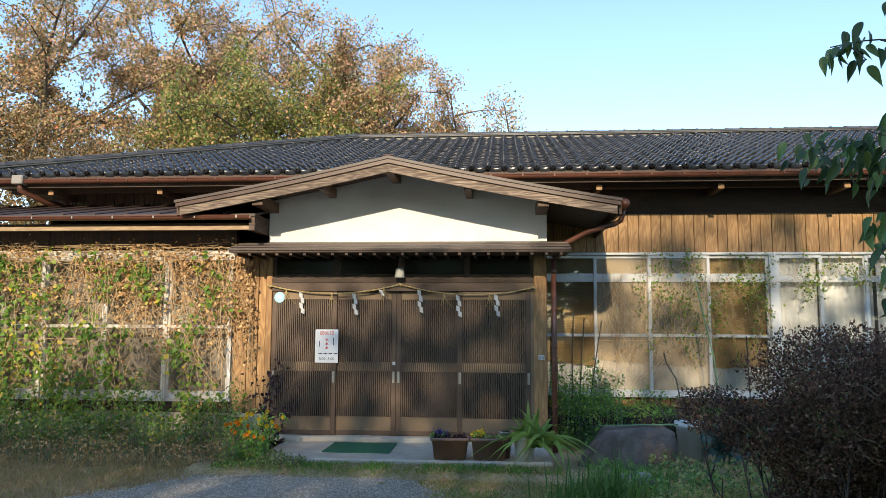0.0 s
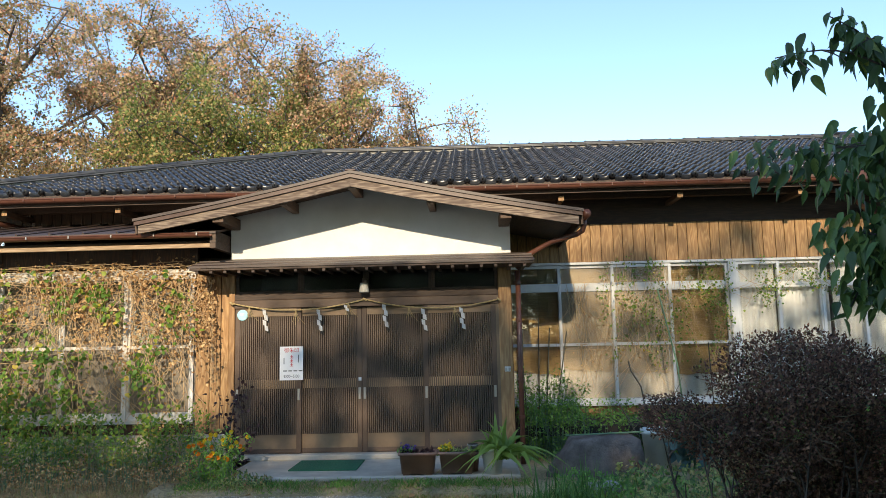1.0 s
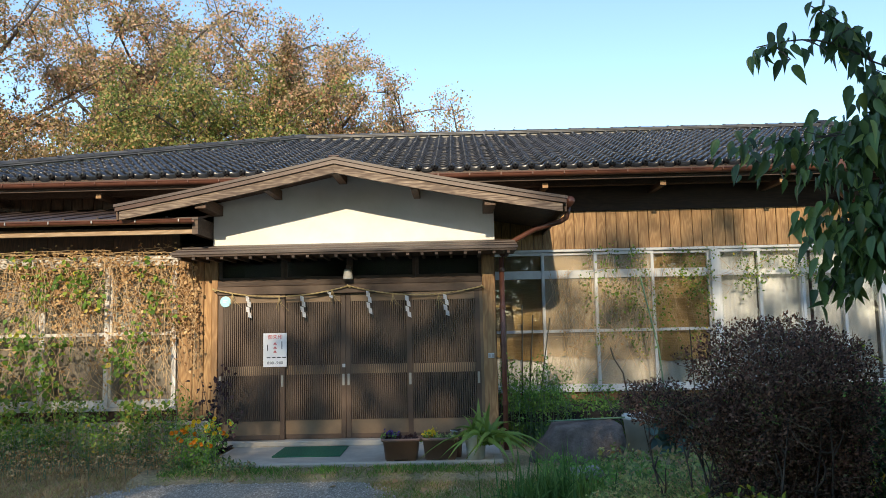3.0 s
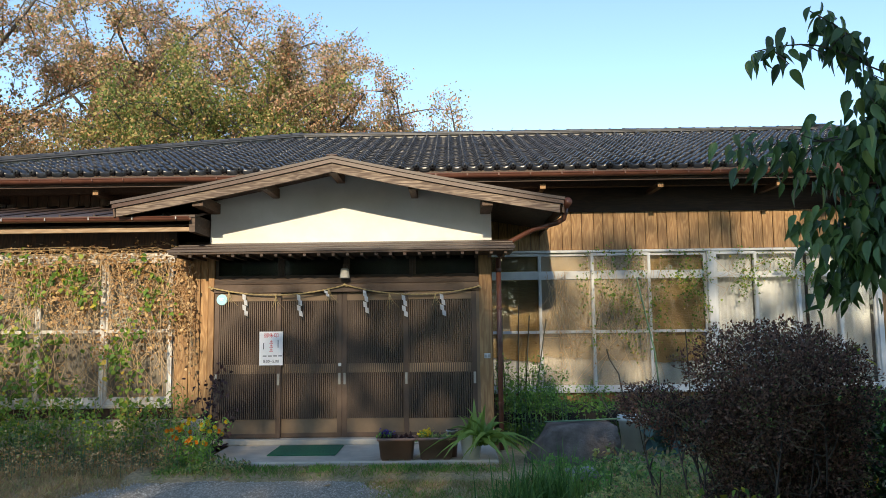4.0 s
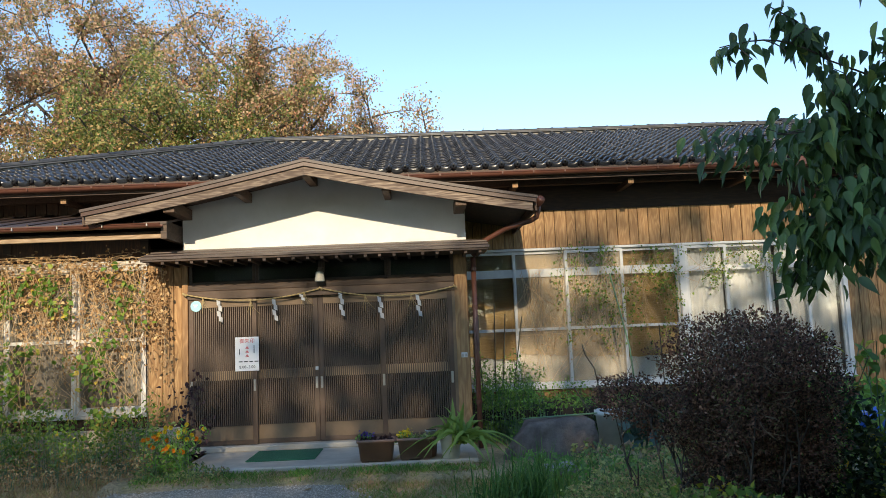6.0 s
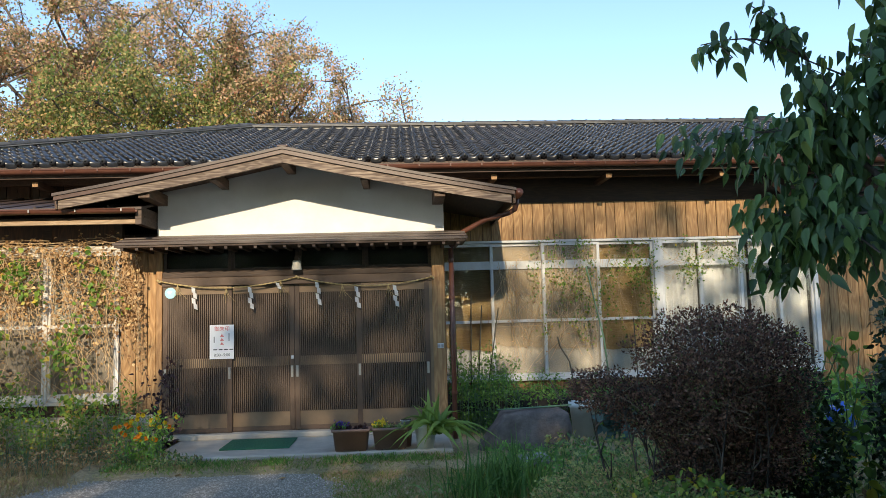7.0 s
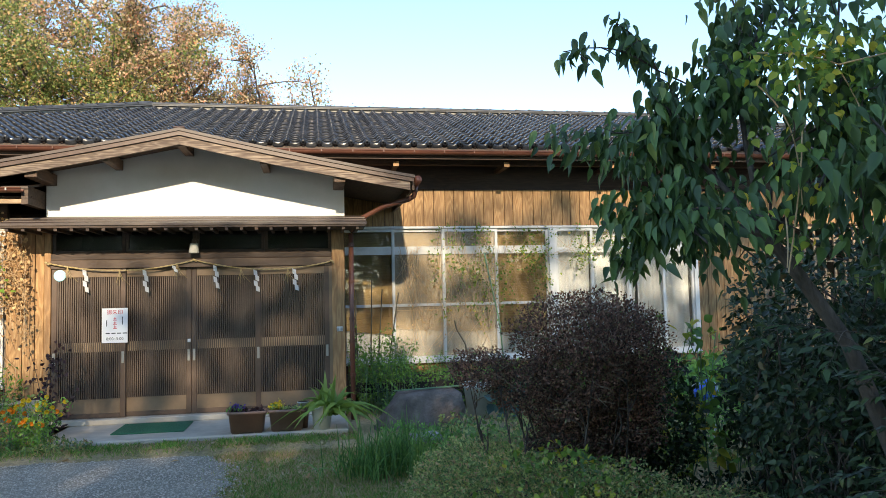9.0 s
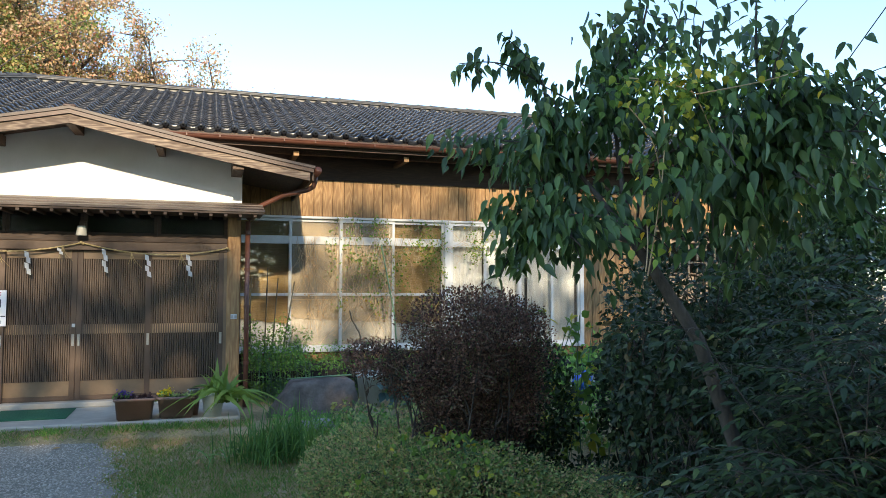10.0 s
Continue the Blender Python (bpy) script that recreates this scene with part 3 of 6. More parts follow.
def gable_strip(lo, hi, y0, y1, xa, xb, n=14):
    """A band that follows the gable's curve from lo to hi below its top."""
    bm = bmesh.new()
    rows = []
    for i in range(n + 1):
        x = xa + (xb - xa) * i / n
        z = gable_z(x)
        rows.append([bm.verts.new(v) for v in ((x, y0, z - hi), (x, y1, z - hi), (x, y1, z - lo), (x, y0, z - lo))])
    for a, b in zip(rows, rows[1:]):
        for k in range(4):
            bm.faces.new((a[k], b[k], b[(k + 1) % 4], a[(k + 1) % 4]))
    bm.faces.new(rows[0])
    bm.faces.new(rows[-1][::-1])
    bmesh.ops.recalc_face_normals(bm, faces=bm.faces[:])
    return bm


gable = thing("gable_roof", "low curved gable roof of brown sheet metal", "roof", kind="structure")
for xa, xb in ((-2.878, GC), (GC, 2.751)):
    part("metal_sheet", gable_strip(0.0, 0.035, -0.792, WY + 0.02, xa, xb), M["roof_metal"], gable)
    part("edge_trim", gable_strip(0.037, 0.087, -0.777, -0.72, xa + (0.015 if xa < -1 else 0), xb - (0.015 if xb > 1 else 0)), M["roof_edge"], gable, "reddish brown metal edge")
    part("roof_deck", gable_strip(0.037, 0.07, -0.715, WY, xa + (0.02 if xa < -1 else 0), xb - (0.02 if xb > 1 else 0)), M["soffit"], gable)
    part("bargeboard", gable_strip(0.091, 0.198, -0.752, -0.707, xa + (0.06 if xa < -1 else 0), xb - (0.06 if xb > 1 else 0)), M["weathered_barge"], gable, "weathered grey-brown board with pale knots")
    e = xa if xa < -1 else xb
    part("eave_fascia", boxes((e - 0.03 if e > 0 else e + 0.0, e if e > 0 else e + 0.03, -0.702, WY, gable_z(e) - 0.18, gable_z(e) - 0.072)), M["beam_y"], gable)
for x, w in ((GC, 0.11), (-1.0, 0.09), (0.86, 0.09), (-1.82, 0.14), (1.80, 0.14)):
    z = gable_z(x) - 0.072
    part("purlin", boxes((x - w / 2, x + w / 2, -0.705, -0.002, z - (0.135 if w == 0.11 else 0.18 if w > 0.11 else 0.14), z - 0.01 if w < 0.12 else z - 0.04), bevel=0.006), M["beam_y"], gable)
part("ridge_trim", boxes((GC - 0.07, GC + 0.07, -0.788, 0.9, 3.738, 3.764), bevel=0.01), M["roof_edge"], gable)

# low roof over the glazed corridor
lean = thing("corridor_roof", "low brown standing-seam metal roof", "roof", kind="structure")
LX0, LX1 = -9.5, -1.89
bm = bmesh.new()
LE, LT = (-0.58, 3.055), (WY, 3.56)
vs = [bm.verts.new(v) for v in ((LX0, LE[0], LE[1] - 0.03), (LX1, LE[0], LE[1] - 0.03), (LX1, LT[0], LT[1] - 0.03), (LX0, LT[0], LT[1] - 0.03), (LX0, LE[0], LE[1]), (LX1, LE[0], LE[1]), (LX1, LT[0], LT[1]), (LX0, LT[0], LT[1]))]
for f in ((3, 2, 1, 0), (4, 5, 6, 7), (0, 1, 5, 4), (1, 2, 6, 5), (2, 3, 7, 6), (3, 0, 4, 7)):
    bm.faces.new([vs[i] for i in f])
part("metal_sheet", bm, M["roof_metal"], lean)
lsl = (LT[1] - LE[1]) / (LT[0] - LE[0])
for i in range(17):
    x = -2.3 - i * 0.44
    part("standing_seam", tube([(x, LE[0] + 0.01, LE[1] + 0.012), (x, LT[0] - 0.02, LT[1] + 0.01)], 0.016, 5), M["roof_metal"], lean)
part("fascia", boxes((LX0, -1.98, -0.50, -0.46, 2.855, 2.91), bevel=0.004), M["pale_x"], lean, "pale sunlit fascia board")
part("soffit_board", boxes((LX0, LX1, -0.46, 0.0, 2.93, 2.95)), M["soffit"], lean)
part("end_board", boxes((-1.97, -1.895, -0.56, 0.2, 2.84, 3.06)), M["weathered_x"], lean)


def half_gutter(x0, x1, y, z, r, name, label):
    """A half-round gutter along x with its clips."""
    g = thing(name, label, "gutter", kind="structure")
    bm = bmesh.new()
    n = 8
    for rr, flip in ((r, False), (r * 0.9, True)):
        a = [bm.verts.new((x0, y - rr * math.cos(math.pi * k / n), z - rr * math.sin(math.pi * k / n))) for k in range(n + 1)]
        b = [bm.verts.new((x1, y - rr * math.cos(math.pi * k / n), z - rr * math.sin(math.pi * k / n))) for k in range(n + 1)]
        for k in range(n):
            f = (a[k], b[k], b[k + 1], a[k + 1])
            bm.faces.new(f if flip else f[::-1])
    part("trough", bm, M["copper"], g, "", True)
    part("rim", tube([(x0, y - r, z), (x1, y - r, z)], 0.009, 6), M["copper"], g)
    i = 0
    x = x0 + 0.25
    while x < x1:
        part("clip", boxes((x - 0.008, x + 0.008, y - r - 0.008, y + r, z - 0.004, z + 0.006), (x - 0.008, x + 0.008, y - r - 0.010, y - r + 0.002, z - 0.03, z)), M["chrome"] if name == "corridor_gutter" else M["copper"], g)
        x += 0.55 if name == "corridor_gutter" else 0.46
    return g


half_gutter(LX0, -1.94, -0.62, 3.02, 0.05, "corridor_gutter", "brown half-round gutter with bright clips")

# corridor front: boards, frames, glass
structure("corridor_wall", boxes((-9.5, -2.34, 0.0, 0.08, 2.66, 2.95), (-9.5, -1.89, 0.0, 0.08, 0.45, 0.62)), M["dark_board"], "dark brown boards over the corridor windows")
structure("corridor_base", boxes((-9.5, -1.84, -0.03, 0.12, -0.1, 0.45), bevel=0.006), M["concrete"], "grey concrete base of the corridor", "foundation")
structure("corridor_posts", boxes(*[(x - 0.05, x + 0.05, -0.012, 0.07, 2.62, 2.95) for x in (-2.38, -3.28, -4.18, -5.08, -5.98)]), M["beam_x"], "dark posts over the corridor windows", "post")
structure("corridor_back", boxes((-9.5, -1.9, 1.5, 1.6, 0.4, 2.95)), M["brown_curtain"], "dim wall behind the corridor glass")
structure("corridor_end_wall", boxes((-9.5, -9.4, 0.0, 1.8, 0, 3.4)), M["dark_board"], "boarded end wall of the corridor")
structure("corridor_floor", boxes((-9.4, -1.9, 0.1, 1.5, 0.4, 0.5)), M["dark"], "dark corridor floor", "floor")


def window_leaf(n, x0, x1, z0, z1, rails, y, material, t=0.045, pane_mat="glass"):
    """A window: frame, rails, panes, and what hangs behind the glass."""
    w = thing("window_%d" % n, "white painted window with divided glass", "window", kind="structure")
    wf = part("window_frame", boxes((x0, x0 + t, y - 0.02, y + 0.03, z0, z1), (x1 - t, x1, y - 0.02, y + 0.03, z0, z1), (x0 + t, x1 - t, y - 0.02, y + 0.03, z1 - t, z1), (x0 + t, x1 - t, y - 0.02, y + 0.03, z0, z0 + t * 1.6), bevel=0.003), material, w)
    for a, b in rails:
        part("rail", boxes((x0 + t, x1 - t, y - 0.015, y + 0.025, a, b), bevel=0.003), material, wf)
    edges = [z0 + t * 1.6] + [v for ab in rails for v in ab] + [z1 - t]
    for a, b in zip(edges[::2], edges[1::2]):
        pane = part("pane", boxes((x0 + t, x1 - t, y + 0.004, y + 0.008, a, b)), M[pane_mat], w)
        pane.visible_shadow = False
    return w


LW = [(-2.40 - 0.89 * i, -2.40 - 0.89 * i + 0.89 + 0.03) for i in range(1, 8)]
for i, (a, b) in enumerate(LW):
    window_leaf(1 + i, a, b, 0.64, 2.64, [(1.575, 1.62), (2.48, 2.53)] if i else [(1.575, 1.62)], 0.0 if i % 2 else 0.03, M["old_frame"], t=0.06)
structure("corridor_sill", boxes((-9.4, -2.34, -0.06, 0.08, 0.60, 0.64)), M["old_frame"], "flaking white window sill", "sill")
structure("corridor_head", boxes((-9.4, -2.34, -0.035, -0.022, 2.50, 2.63)), M["old_frame"], "flaking white head board over the windows", "trim")

# hall windows
XS = [1.90, 2.72, 3.54, 4.43, 5.31]
n = 10
for a, b in zip(XS, XS[1:]):
    window_leaf(n, a - 0.02, b + 0.02, 0.60, 2.72, [(1.47, 1.515), (2.31, 2.44)], WY - 0.01 + 0.03 * (n % 2), M["white_frame"], pane_mat="screen" if n in (11, 12) else "glass")
    n += 1
structure("window_post", boxes((5.325, 5.44, WY - 0.05, WY + 0.08, 0.57, 2.74), bevel=0.005), M["white_frame"], "wide white post between the windows", "post")
XS2 = [5.45, 6.09, 6.74, 7.38, 7.93]
for a, b in zip(XS2, XS2[1:]):
    window_leaf(n, a - 0.015, b + 0.015, 0.60, 2.72, [(2.31, 2.40)], WY - 0.01 + 0.03 * (n % 2), M["white_frame"])
    n += 1
structure("window_sill", boxes((1.9, 8.0, WY - 0.08, WY + 0.1, 0.565, 0.60), bevel=0.005), M["white_frame"], "long white window sill", "sill")
structure("window_head", boxes((1.9, 8.0, WY - 0.05, WY + 0.1, 2.725, 2.765), bevel=0.005), M["white_frame"], "long white window head", "trim")
structure("corner_board", boxes((7.93, 8.0, WY - 0.05, WY + 0.02, 0.57, 2.74)), M["white_frame"], "white board closing the window row", "trim")


def reed_blind(x0, x1, z0, z1, tilt=0.0):
    bm = bmesh.new()
    k = 10
    pts = []
    for i in range(k + 1):
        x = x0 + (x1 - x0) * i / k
        lo = z0 + tilt * (x - x0) + 0.012 * math.sin(i * 1.9)
        pts.append([bm.verts.new((x, WY + 0.10 + 0.012 * math.sin(i * 1.3), z)) for z in (lo, (lo + z1) / 2, z1)])
    for p, q in zip(pts, pts[1:]):
        bm.faces.new((p[0], q[0], q[1], p[1]))
        bm.faces.new((p[1], q[1], q[2], p[2]))
    bmesh.ops.solidify(bm, geom=bm.faces[:], thickness=0.006)
    return tagged(part("reed_blind", bm, M["blind"]), "tan woven reed blind hung behind the glass", "blind", "reed blinds")


reed_blind(1.92, 2.70, 1.10, 2.70, -0.10)
reed_blind(2.74, 3.50, 1.12, 2.70, -0.07)
reed_blind(3.58, 4.38, 1.04, 2.70, 0.0)
reed_blind(4.46, 5.30, 1.00, 2.70, 0.03)


def curtain(x0, x1, z0, z1, y, folds=9, material="curtain", label="white curtain hanging in loose folds behind glass"):
    bm = bmesh.new()
    k = folds * 6
    pts = []
    for i in range(k + 1):
        x = x0 + (x1 - x0) * i / k
        off = 0.022 * math.sin(2 * math.pi * i / 6 + math.sin(i * 0.31))
        pts.append([bm.verts.new((x, y + off * s, z)) for z, s in ((z0, 1.3), ((z0 + z1) / 2, 1.0), (z1, 0.5))])
    for p, q in zip(pts, pts[1:]):
        bm.faces.new((p[0], q[0], q[1], p[1]))
        bm.faces.new((p[1], q[1], q[2], p[2]))
    return tagged(part("curtain", bm, M[material], None, "", True), label, "curtain", "curtains")


curtain(1.95, 5.3, 0.62, 2.7, WY + 0.155, 16)
for a, b in ((5.47, 6.08), (6.10, 6.9), (6.95, 7.9)):
    curtain(a, b, 0.62, 2.7, WY + 0.13, 7)
curtain(-5.9, -2.4, 0.62, 2.6, 0.3, 14, "brown_curtain", "grey-brown shade cloth behind the corridor glass")


structure("curtain_rail", boxes((1.95, 7.95, WY + 0.11, WY + 0.25, 2.69, 2.742)), M["white_frame"], "plain white curtain rail", "rail")
structure("corridor_curtain_rail", boxes((-6.0, -2.4, 0.07, 0.34, 2.59, 2.67)), M["beam_x"], "dark curtain rail in the corridor", "rail")


# vertical boards, piece by piece
def plank_row(parent, x0, x1, y, z0, z1, material, name="plank"):
    x, k = x0, 0
    meshes = {}
    while x < x1 - 0.02:
        w = (0.19, 0.145, 0.165)[k % 3]
        w = min(w, x1 - x)
        key = round(w, 3)
        if key not in meshes:
            bm = boxes((0.004, w - 0.004, -0.02, 0.0, z0, z1), bevel=0.004)
            me = bpy.data.meshes.new(name)
            bm.to_mesh(me)
            bm.free()
            me.materials.append(material)
            meshes[key] = me
        ob = new(name, meshes[key])
        ob.parent = parent
        ob.location = (x, y - 0.003 * (k % 2), 0)
        x += w
        k += 1


# roof brackets under the eave
for x in (2.715, 4.462, 6.22, 7.98, 9.74, -3.985, -5.75):
    # eave shade is painted on: dark wood for the sides, paler end face
    be = tagged(part("eave_bracket", boxes((x - 0.04, x + 0.04, 1.084, WY + 0.03, 3.625, 3.70), bevel=0.004), M["soffit"]), "eave bracket coloured dark for eave shade, with a pale square end", "bracket", "eave brackets", "structure")
    part("end_cap", boxes((x - 0.041, x + 0.041, 1.078, 1.0835, 3.627, 3.699)), M["post"], be, "pale cut end, lighter than the shade-coloured sides")
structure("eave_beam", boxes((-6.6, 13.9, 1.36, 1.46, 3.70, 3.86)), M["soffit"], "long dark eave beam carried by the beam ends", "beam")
EY, EZ, RY, RZ = 0.95, 3.90, 6.0, 5.66
SL = (RZ - EZ) / (RY - EY)
CX0, CX1 = -6.94, 14.4
JX0, JX1 = CX0 + (RY - EY), CX1 - (RY - EY)


def roof_z(y):
    return EZ + SL * (y - EY)


bm = bmesh.new()
BY = RY * 2 - EY
for dz in (0.0, -0.07):
    c = [bm.verts.new(v) for v in ((CX0, EY, EZ + dz), (CX1, EY, EZ + dz), (CX1, BY, EZ + dz), (CX0, BY, EZ + dz), (JX0, RY, RZ + dz), (JX1, RY, RZ + dz))]
    for f in ((0, 1, 5, 4), (1, 2, 5), (2, 3, 4, 5), (3, 0, 4)):
        bm.faces.new([c[i] for i in (f if dz == 0 else f[::-1])])
    if dz == 0:
        top = c
for i in range(4):
    bm.faces.new((top[i], c[i], c[(i + 1) % 4], top[(i + 1) % 4]))
bmesh.ops.recalc_face_normals(bm, faces=bm.faces[:])
main_roof = structure("main_roof", bm, M["soffit"], "hipped roof deck covered with dark glazed tiles", "roof")
structure("eave_fascia", boxes((CX0 + 0.05, CX1 - 0.05, EY + 0.02, EY + 0.05, EZ - 0.18, EZ - 0.072)), M["beam_x"], "dark fascia board under the eave tiles", "fascia")
half_gutter(CX0, CX1, EY - 0.05, EZ - 0.075, 0.058, "eave_gutter", "reddish brown half-round gutter under the tiles")


# ---- mesh arrays for many small pieces ----
rng = np.random.default_rng(7)


def mesh_from(name, V, F, material, parent=None, smooth=False, label=""):
    """Links one mesh from arrays of vertices and equal-sided faces."""
    me = bpy.data.meshes.new(name)
    V = np.asarray(V, dtype=np.float32)
    F = np.asarray(F, dtype=np.int32)
    k = F.shape[1]
    me.vertices.add(len(V))
    me.vertices.foreach_set("co", V.ravel())
    me.loops.add(F.size)
    me.loops.foreach_set("vertex_index", F.ravel())
    me.polygons.add(len(F))
    me.polygons.foreach_set("loop_start", np.arange(0, F.size, k, dtype=np.int32))
    me.update(calc_edges=True)
    me.validate()
    me.materials.append(material)
    if smooth:
        me.shade_smooth()
    ob = new(name, me)
    if parent:
        ob.parent = parent
    if label:
        ob["label"] = label
    return ob


def leaf_outline():
    """A pointed oval leaf, folded along its rib, with a drooping tip."""
    along = (0.0, 0.08, 0.22, 0.40, 0.60, 0.78, 0.91, 1.0)
    half = (0.0, 0.29, 0.46, 0.47, 0.34, 0.17, 0.06, 0.0)
    V, F = [], []
    for t, w in zip(along, half):
        z = -0.12 * t * t
        V += [(t, w, z + 0.22 * w), (t, 0, z), (t, -w, z + 0.22 * w)]
    for k in range(7):
        a, b = 3 * k, 3 * k + 3
        F += [(a, a + 1, b + 1), (a, b + 1, b), (a + 1, a + 2, b + 2), (a + 1, b + 2, b + 1)]
    return np.array(V), np.array([f for f in F if len({tuple(V[i]) for i in f}) == 3])


DIAMOND = (np.array([(0, 0, 0), (0.45, 0.5, 0.10), (1, 0, -0.06), (0.45, -0.5, 0.10)]), np.array([(0, 2, 1), (0, 3, 2)]))
BROAD = leaf_outline()
LANCE = (np.array([(0, 0, 0), (0.3, 0.5, 0.05), (0.3, 0, 0), (0.3, -0.5, 0.05), (0.65, 0.36, 0), (0.65, 0, -0.05), (0.65, -0.36, 0), (1, 0, -0.16)]), np.array([(0, 2, 1), (0, 3, 2), (1, 2, 5), (1, 5, 4), (2, 3, 6), (2, 6, 5), (4, 5, 7), (5, 6, 7)]))


def unit(a):
    return a / np.maximum(np.linalg.norm(a, axis=1, keepdims=True), 1e-9)


def leaves(name, P, A, size, aspect, shape, material, parent=None, up=None, label="", waver=0.6):
    """One mesh of many leaves: P where they grow, A the way they point."""
    P = np.asarray(P, float)
    n = len(P)
    A = unit(np.asarray(A, float))
    N = unit(rng.normal(size=(n, 3)) * waver + (np.array((0, -0.3, 0.8)) if up is None else np.array(up)))
    B = unit(np.cross(N, A))
    N = np.cross(A, B)
    s = np.broadcast_to(np.asarray(size, float), (n,))[:, None, None]
    T, F = shape
    V = P[:, None, :] + s * (T[None, :, 0:1] * A[:, None, :] + aspect * T[None, :, 1:2] * B[:, None, :] + T[None, :, 2:3] * N[:, None, :])
    faces = F[None] + (np.arange(n) * len(T))[:, None, None]
    return mesh_from(name, V.reshape(-1, 3), faces.reshape(-1, 3), material, parent, False, label)


def stems(name, curves, radius, material, parent=None, sides=3, taper=0.6, label=""):
    """One mesh of many thin stems, each an array of points."""
    VV, FF, base = [], [], 0
    for c, r in zip(curves, np.broadcast_to(radius, (len(curves),))):
        c = np.asarray(c, float)
        m = len(c)
        d = unit(np.gradient(c, axis=0))
        u = unit(np.cross(d, (0.31, 0.87, 0.38)))
        v = np.cross(d, u)
        rr = (r * np.linspace(1, taper, m))[:, None]
        for k in range(sides):
            a = 2 * math.pi * k / sides
            VV.append(c + rr * (math.cos(a) * u + math.sin(a) * v))
        i = np.arange(m - 1)
        for k in range(sides):
            k2 = (k + 1) % sides
            FF.append(np.stack((base + k * m + i, base + k2 * m + i, base + k2 * m + i + 1, base + k * m + i + 1), 1))
        base += sides * m
    ob = mesh_from(name, np.concatenate(VV), np.concatenate(FF), material, parent, True, label)
    if name in ("stem", "cane", "twig"):
        ob["kind"] = "stuff"
    return ob


def bend(p, q, sag=0.0, wiggle=0.05, n=6):
    """A wavering line from p to q."""
    p, q = np.asarray(p, float), np.asarray(q, float)
    t = np.linspace(0, 1, n)[:, None]
    c = p + (q - p) * t
    L = np.linalg.norm(q - p)
    c += np.sin(math.pi * t) * rng.normal(size=3) * wiggle * L
    c[:, 2] += sag * L * np.sin(math.pi * t[:, 0])
    return c


# ---- trees ----
def big_tree(x, y, h, spread, material, label, count=16000, leaf=0.17, seed=1, low=0.3, bark="bark", slope=None):
    """A broad tree: trunk, limbs, twigs, and leaves in loose clumps along the twigs."""
    global rng
    keep, rng = rng, np.random.default_rng(seed)
    t = thing("tree", label, "tree", "trees behind the hall")
    top = np.array((x + rng.normal() * 0.3, y, h * 0.8))
    curves, radii, ends = [bend((x, y, -0.1), top, 0, 0.02, 8)], [0.035 * h * 0.6], []
    for i in range(15):
        f = low + (0.95 - low) * (i + rng.random()) / 15
        o = np.array((x, y, 0)) + (top - np.array((x, y, 0))) * f
        ang = i * 2.4 + rng.random()
        reach = spread * (1.05 - 0.55 * abs(f - 0.45) / 0.55) * (0.75 + 0.4 * rng.random())
        e = o + np.array((math.cos(ang) * reach, math.sin(ang) * reach * 0.8, h * 0.20 * (0.5 + rng.random())))
        if slope and e[0] + 1.16 * e[2] > slope - 0.8:
            e = o + (e - o) * 0.5
        limb = bend(o, e, 0.05, 0.06, 7)
        curves.append(limb)
        radii.append(0.012 * h * 0.5)
        for j in range(6):
            s = limb[2 + j % 5]
            q = s + unit(rng.normal(size=(1, 3)))[0] * spread * 0.36 * (0.5 + rng.random()) + np.array((0, 0, 0.25))
            br = bend(s, q, 0.03, 0.08, 5)
            if slope and q[0] + 1.16 * q[2] > slope - 0.2:
                continue
            curves.append(br)
            radii.append(0.03)
            for k in range(4):
                s2 = br[1 + k]
                q2 = s2 + unit(rng.normal(size=(1, 3)))[0] * 0.75 * (0.5 + rng.random())
                if slope and q2[0] + 1.16 * q2[2] > slope + 0.5 * noise.noise((q2[0], q2[2], seed)):
                    continue
                curves.append(bend(s2, q2, 0, 0.08, 4))
                radii.append(0.012)
                ends.append((s2, q2))
    stems("trunk", curves, np.array(radii), M[bark], t, 5, 0.35)
    ends = np.array(ends)
    idx = rng.integers(0, len(ends), count)
    f = rng.random((count, 1))
    P = ends[idx, 0] * (1 - f) + ends[idx, 1] * f + rng.normal(size=(count, 3)) * 0.19
    leaves("crown", P, rng.normal(size=(count, 3)) + (0, 0, -0.7), leaf * (0.6 + 0.8 * rng.random(count)), 0.75, DIAMOND, M[material], t)
    rng = keep
    return t


big_tree(-3.6, 16.5, 12.6, 4.2, "leaf_autumn", "tall cherry tree with orange and brown autumn leaves", 58000, 0.088, 11, slope=13.4)
big_tree(0.2, 17.3, 10.6, 3.7, "leaf_autumn", "smaller cherry tree with thin orange leaves", 36000, 0.088, 12, slope=13.5)
big_tree(-7.4, 14.5, 11.0, 4.4, "leaf_turning", "tall tree with green and yellowing leaves", 46000, 0.095, 13)
big_tree(-10.5, 19.0, 16.0, 5.5, "leaf_autumn", "tall tree with thin reddish autumn leaves", 44000, 0.105, 14)
big_tree(-15.5, 16.0, 15.0, 5.5, "leaf_autumn", "tall tree with reddish brown autumn leaves", 46000, 0.11, 15)
big_tree(-5.6, 20.0, 15.5, 4.5, "leaf_autumn", "tall autumn tree with sparse orange leaves", 26000, 0.10, 16, slope=13.6)
big_tree(-12.4, 11.5, 7.6, 3.6, "leaf_brown", "twiggy tree with pale branches and brownish leaves", 22000, 0.09, 17, 0.15, "pale_bark")
big_tree(-18.5, 12.0, 9.0, 4.0, "leaf_brown", "twiggy tree with pale branches and brown leaves", 9000, 0.13, 18, 0.15, "pale_bark")

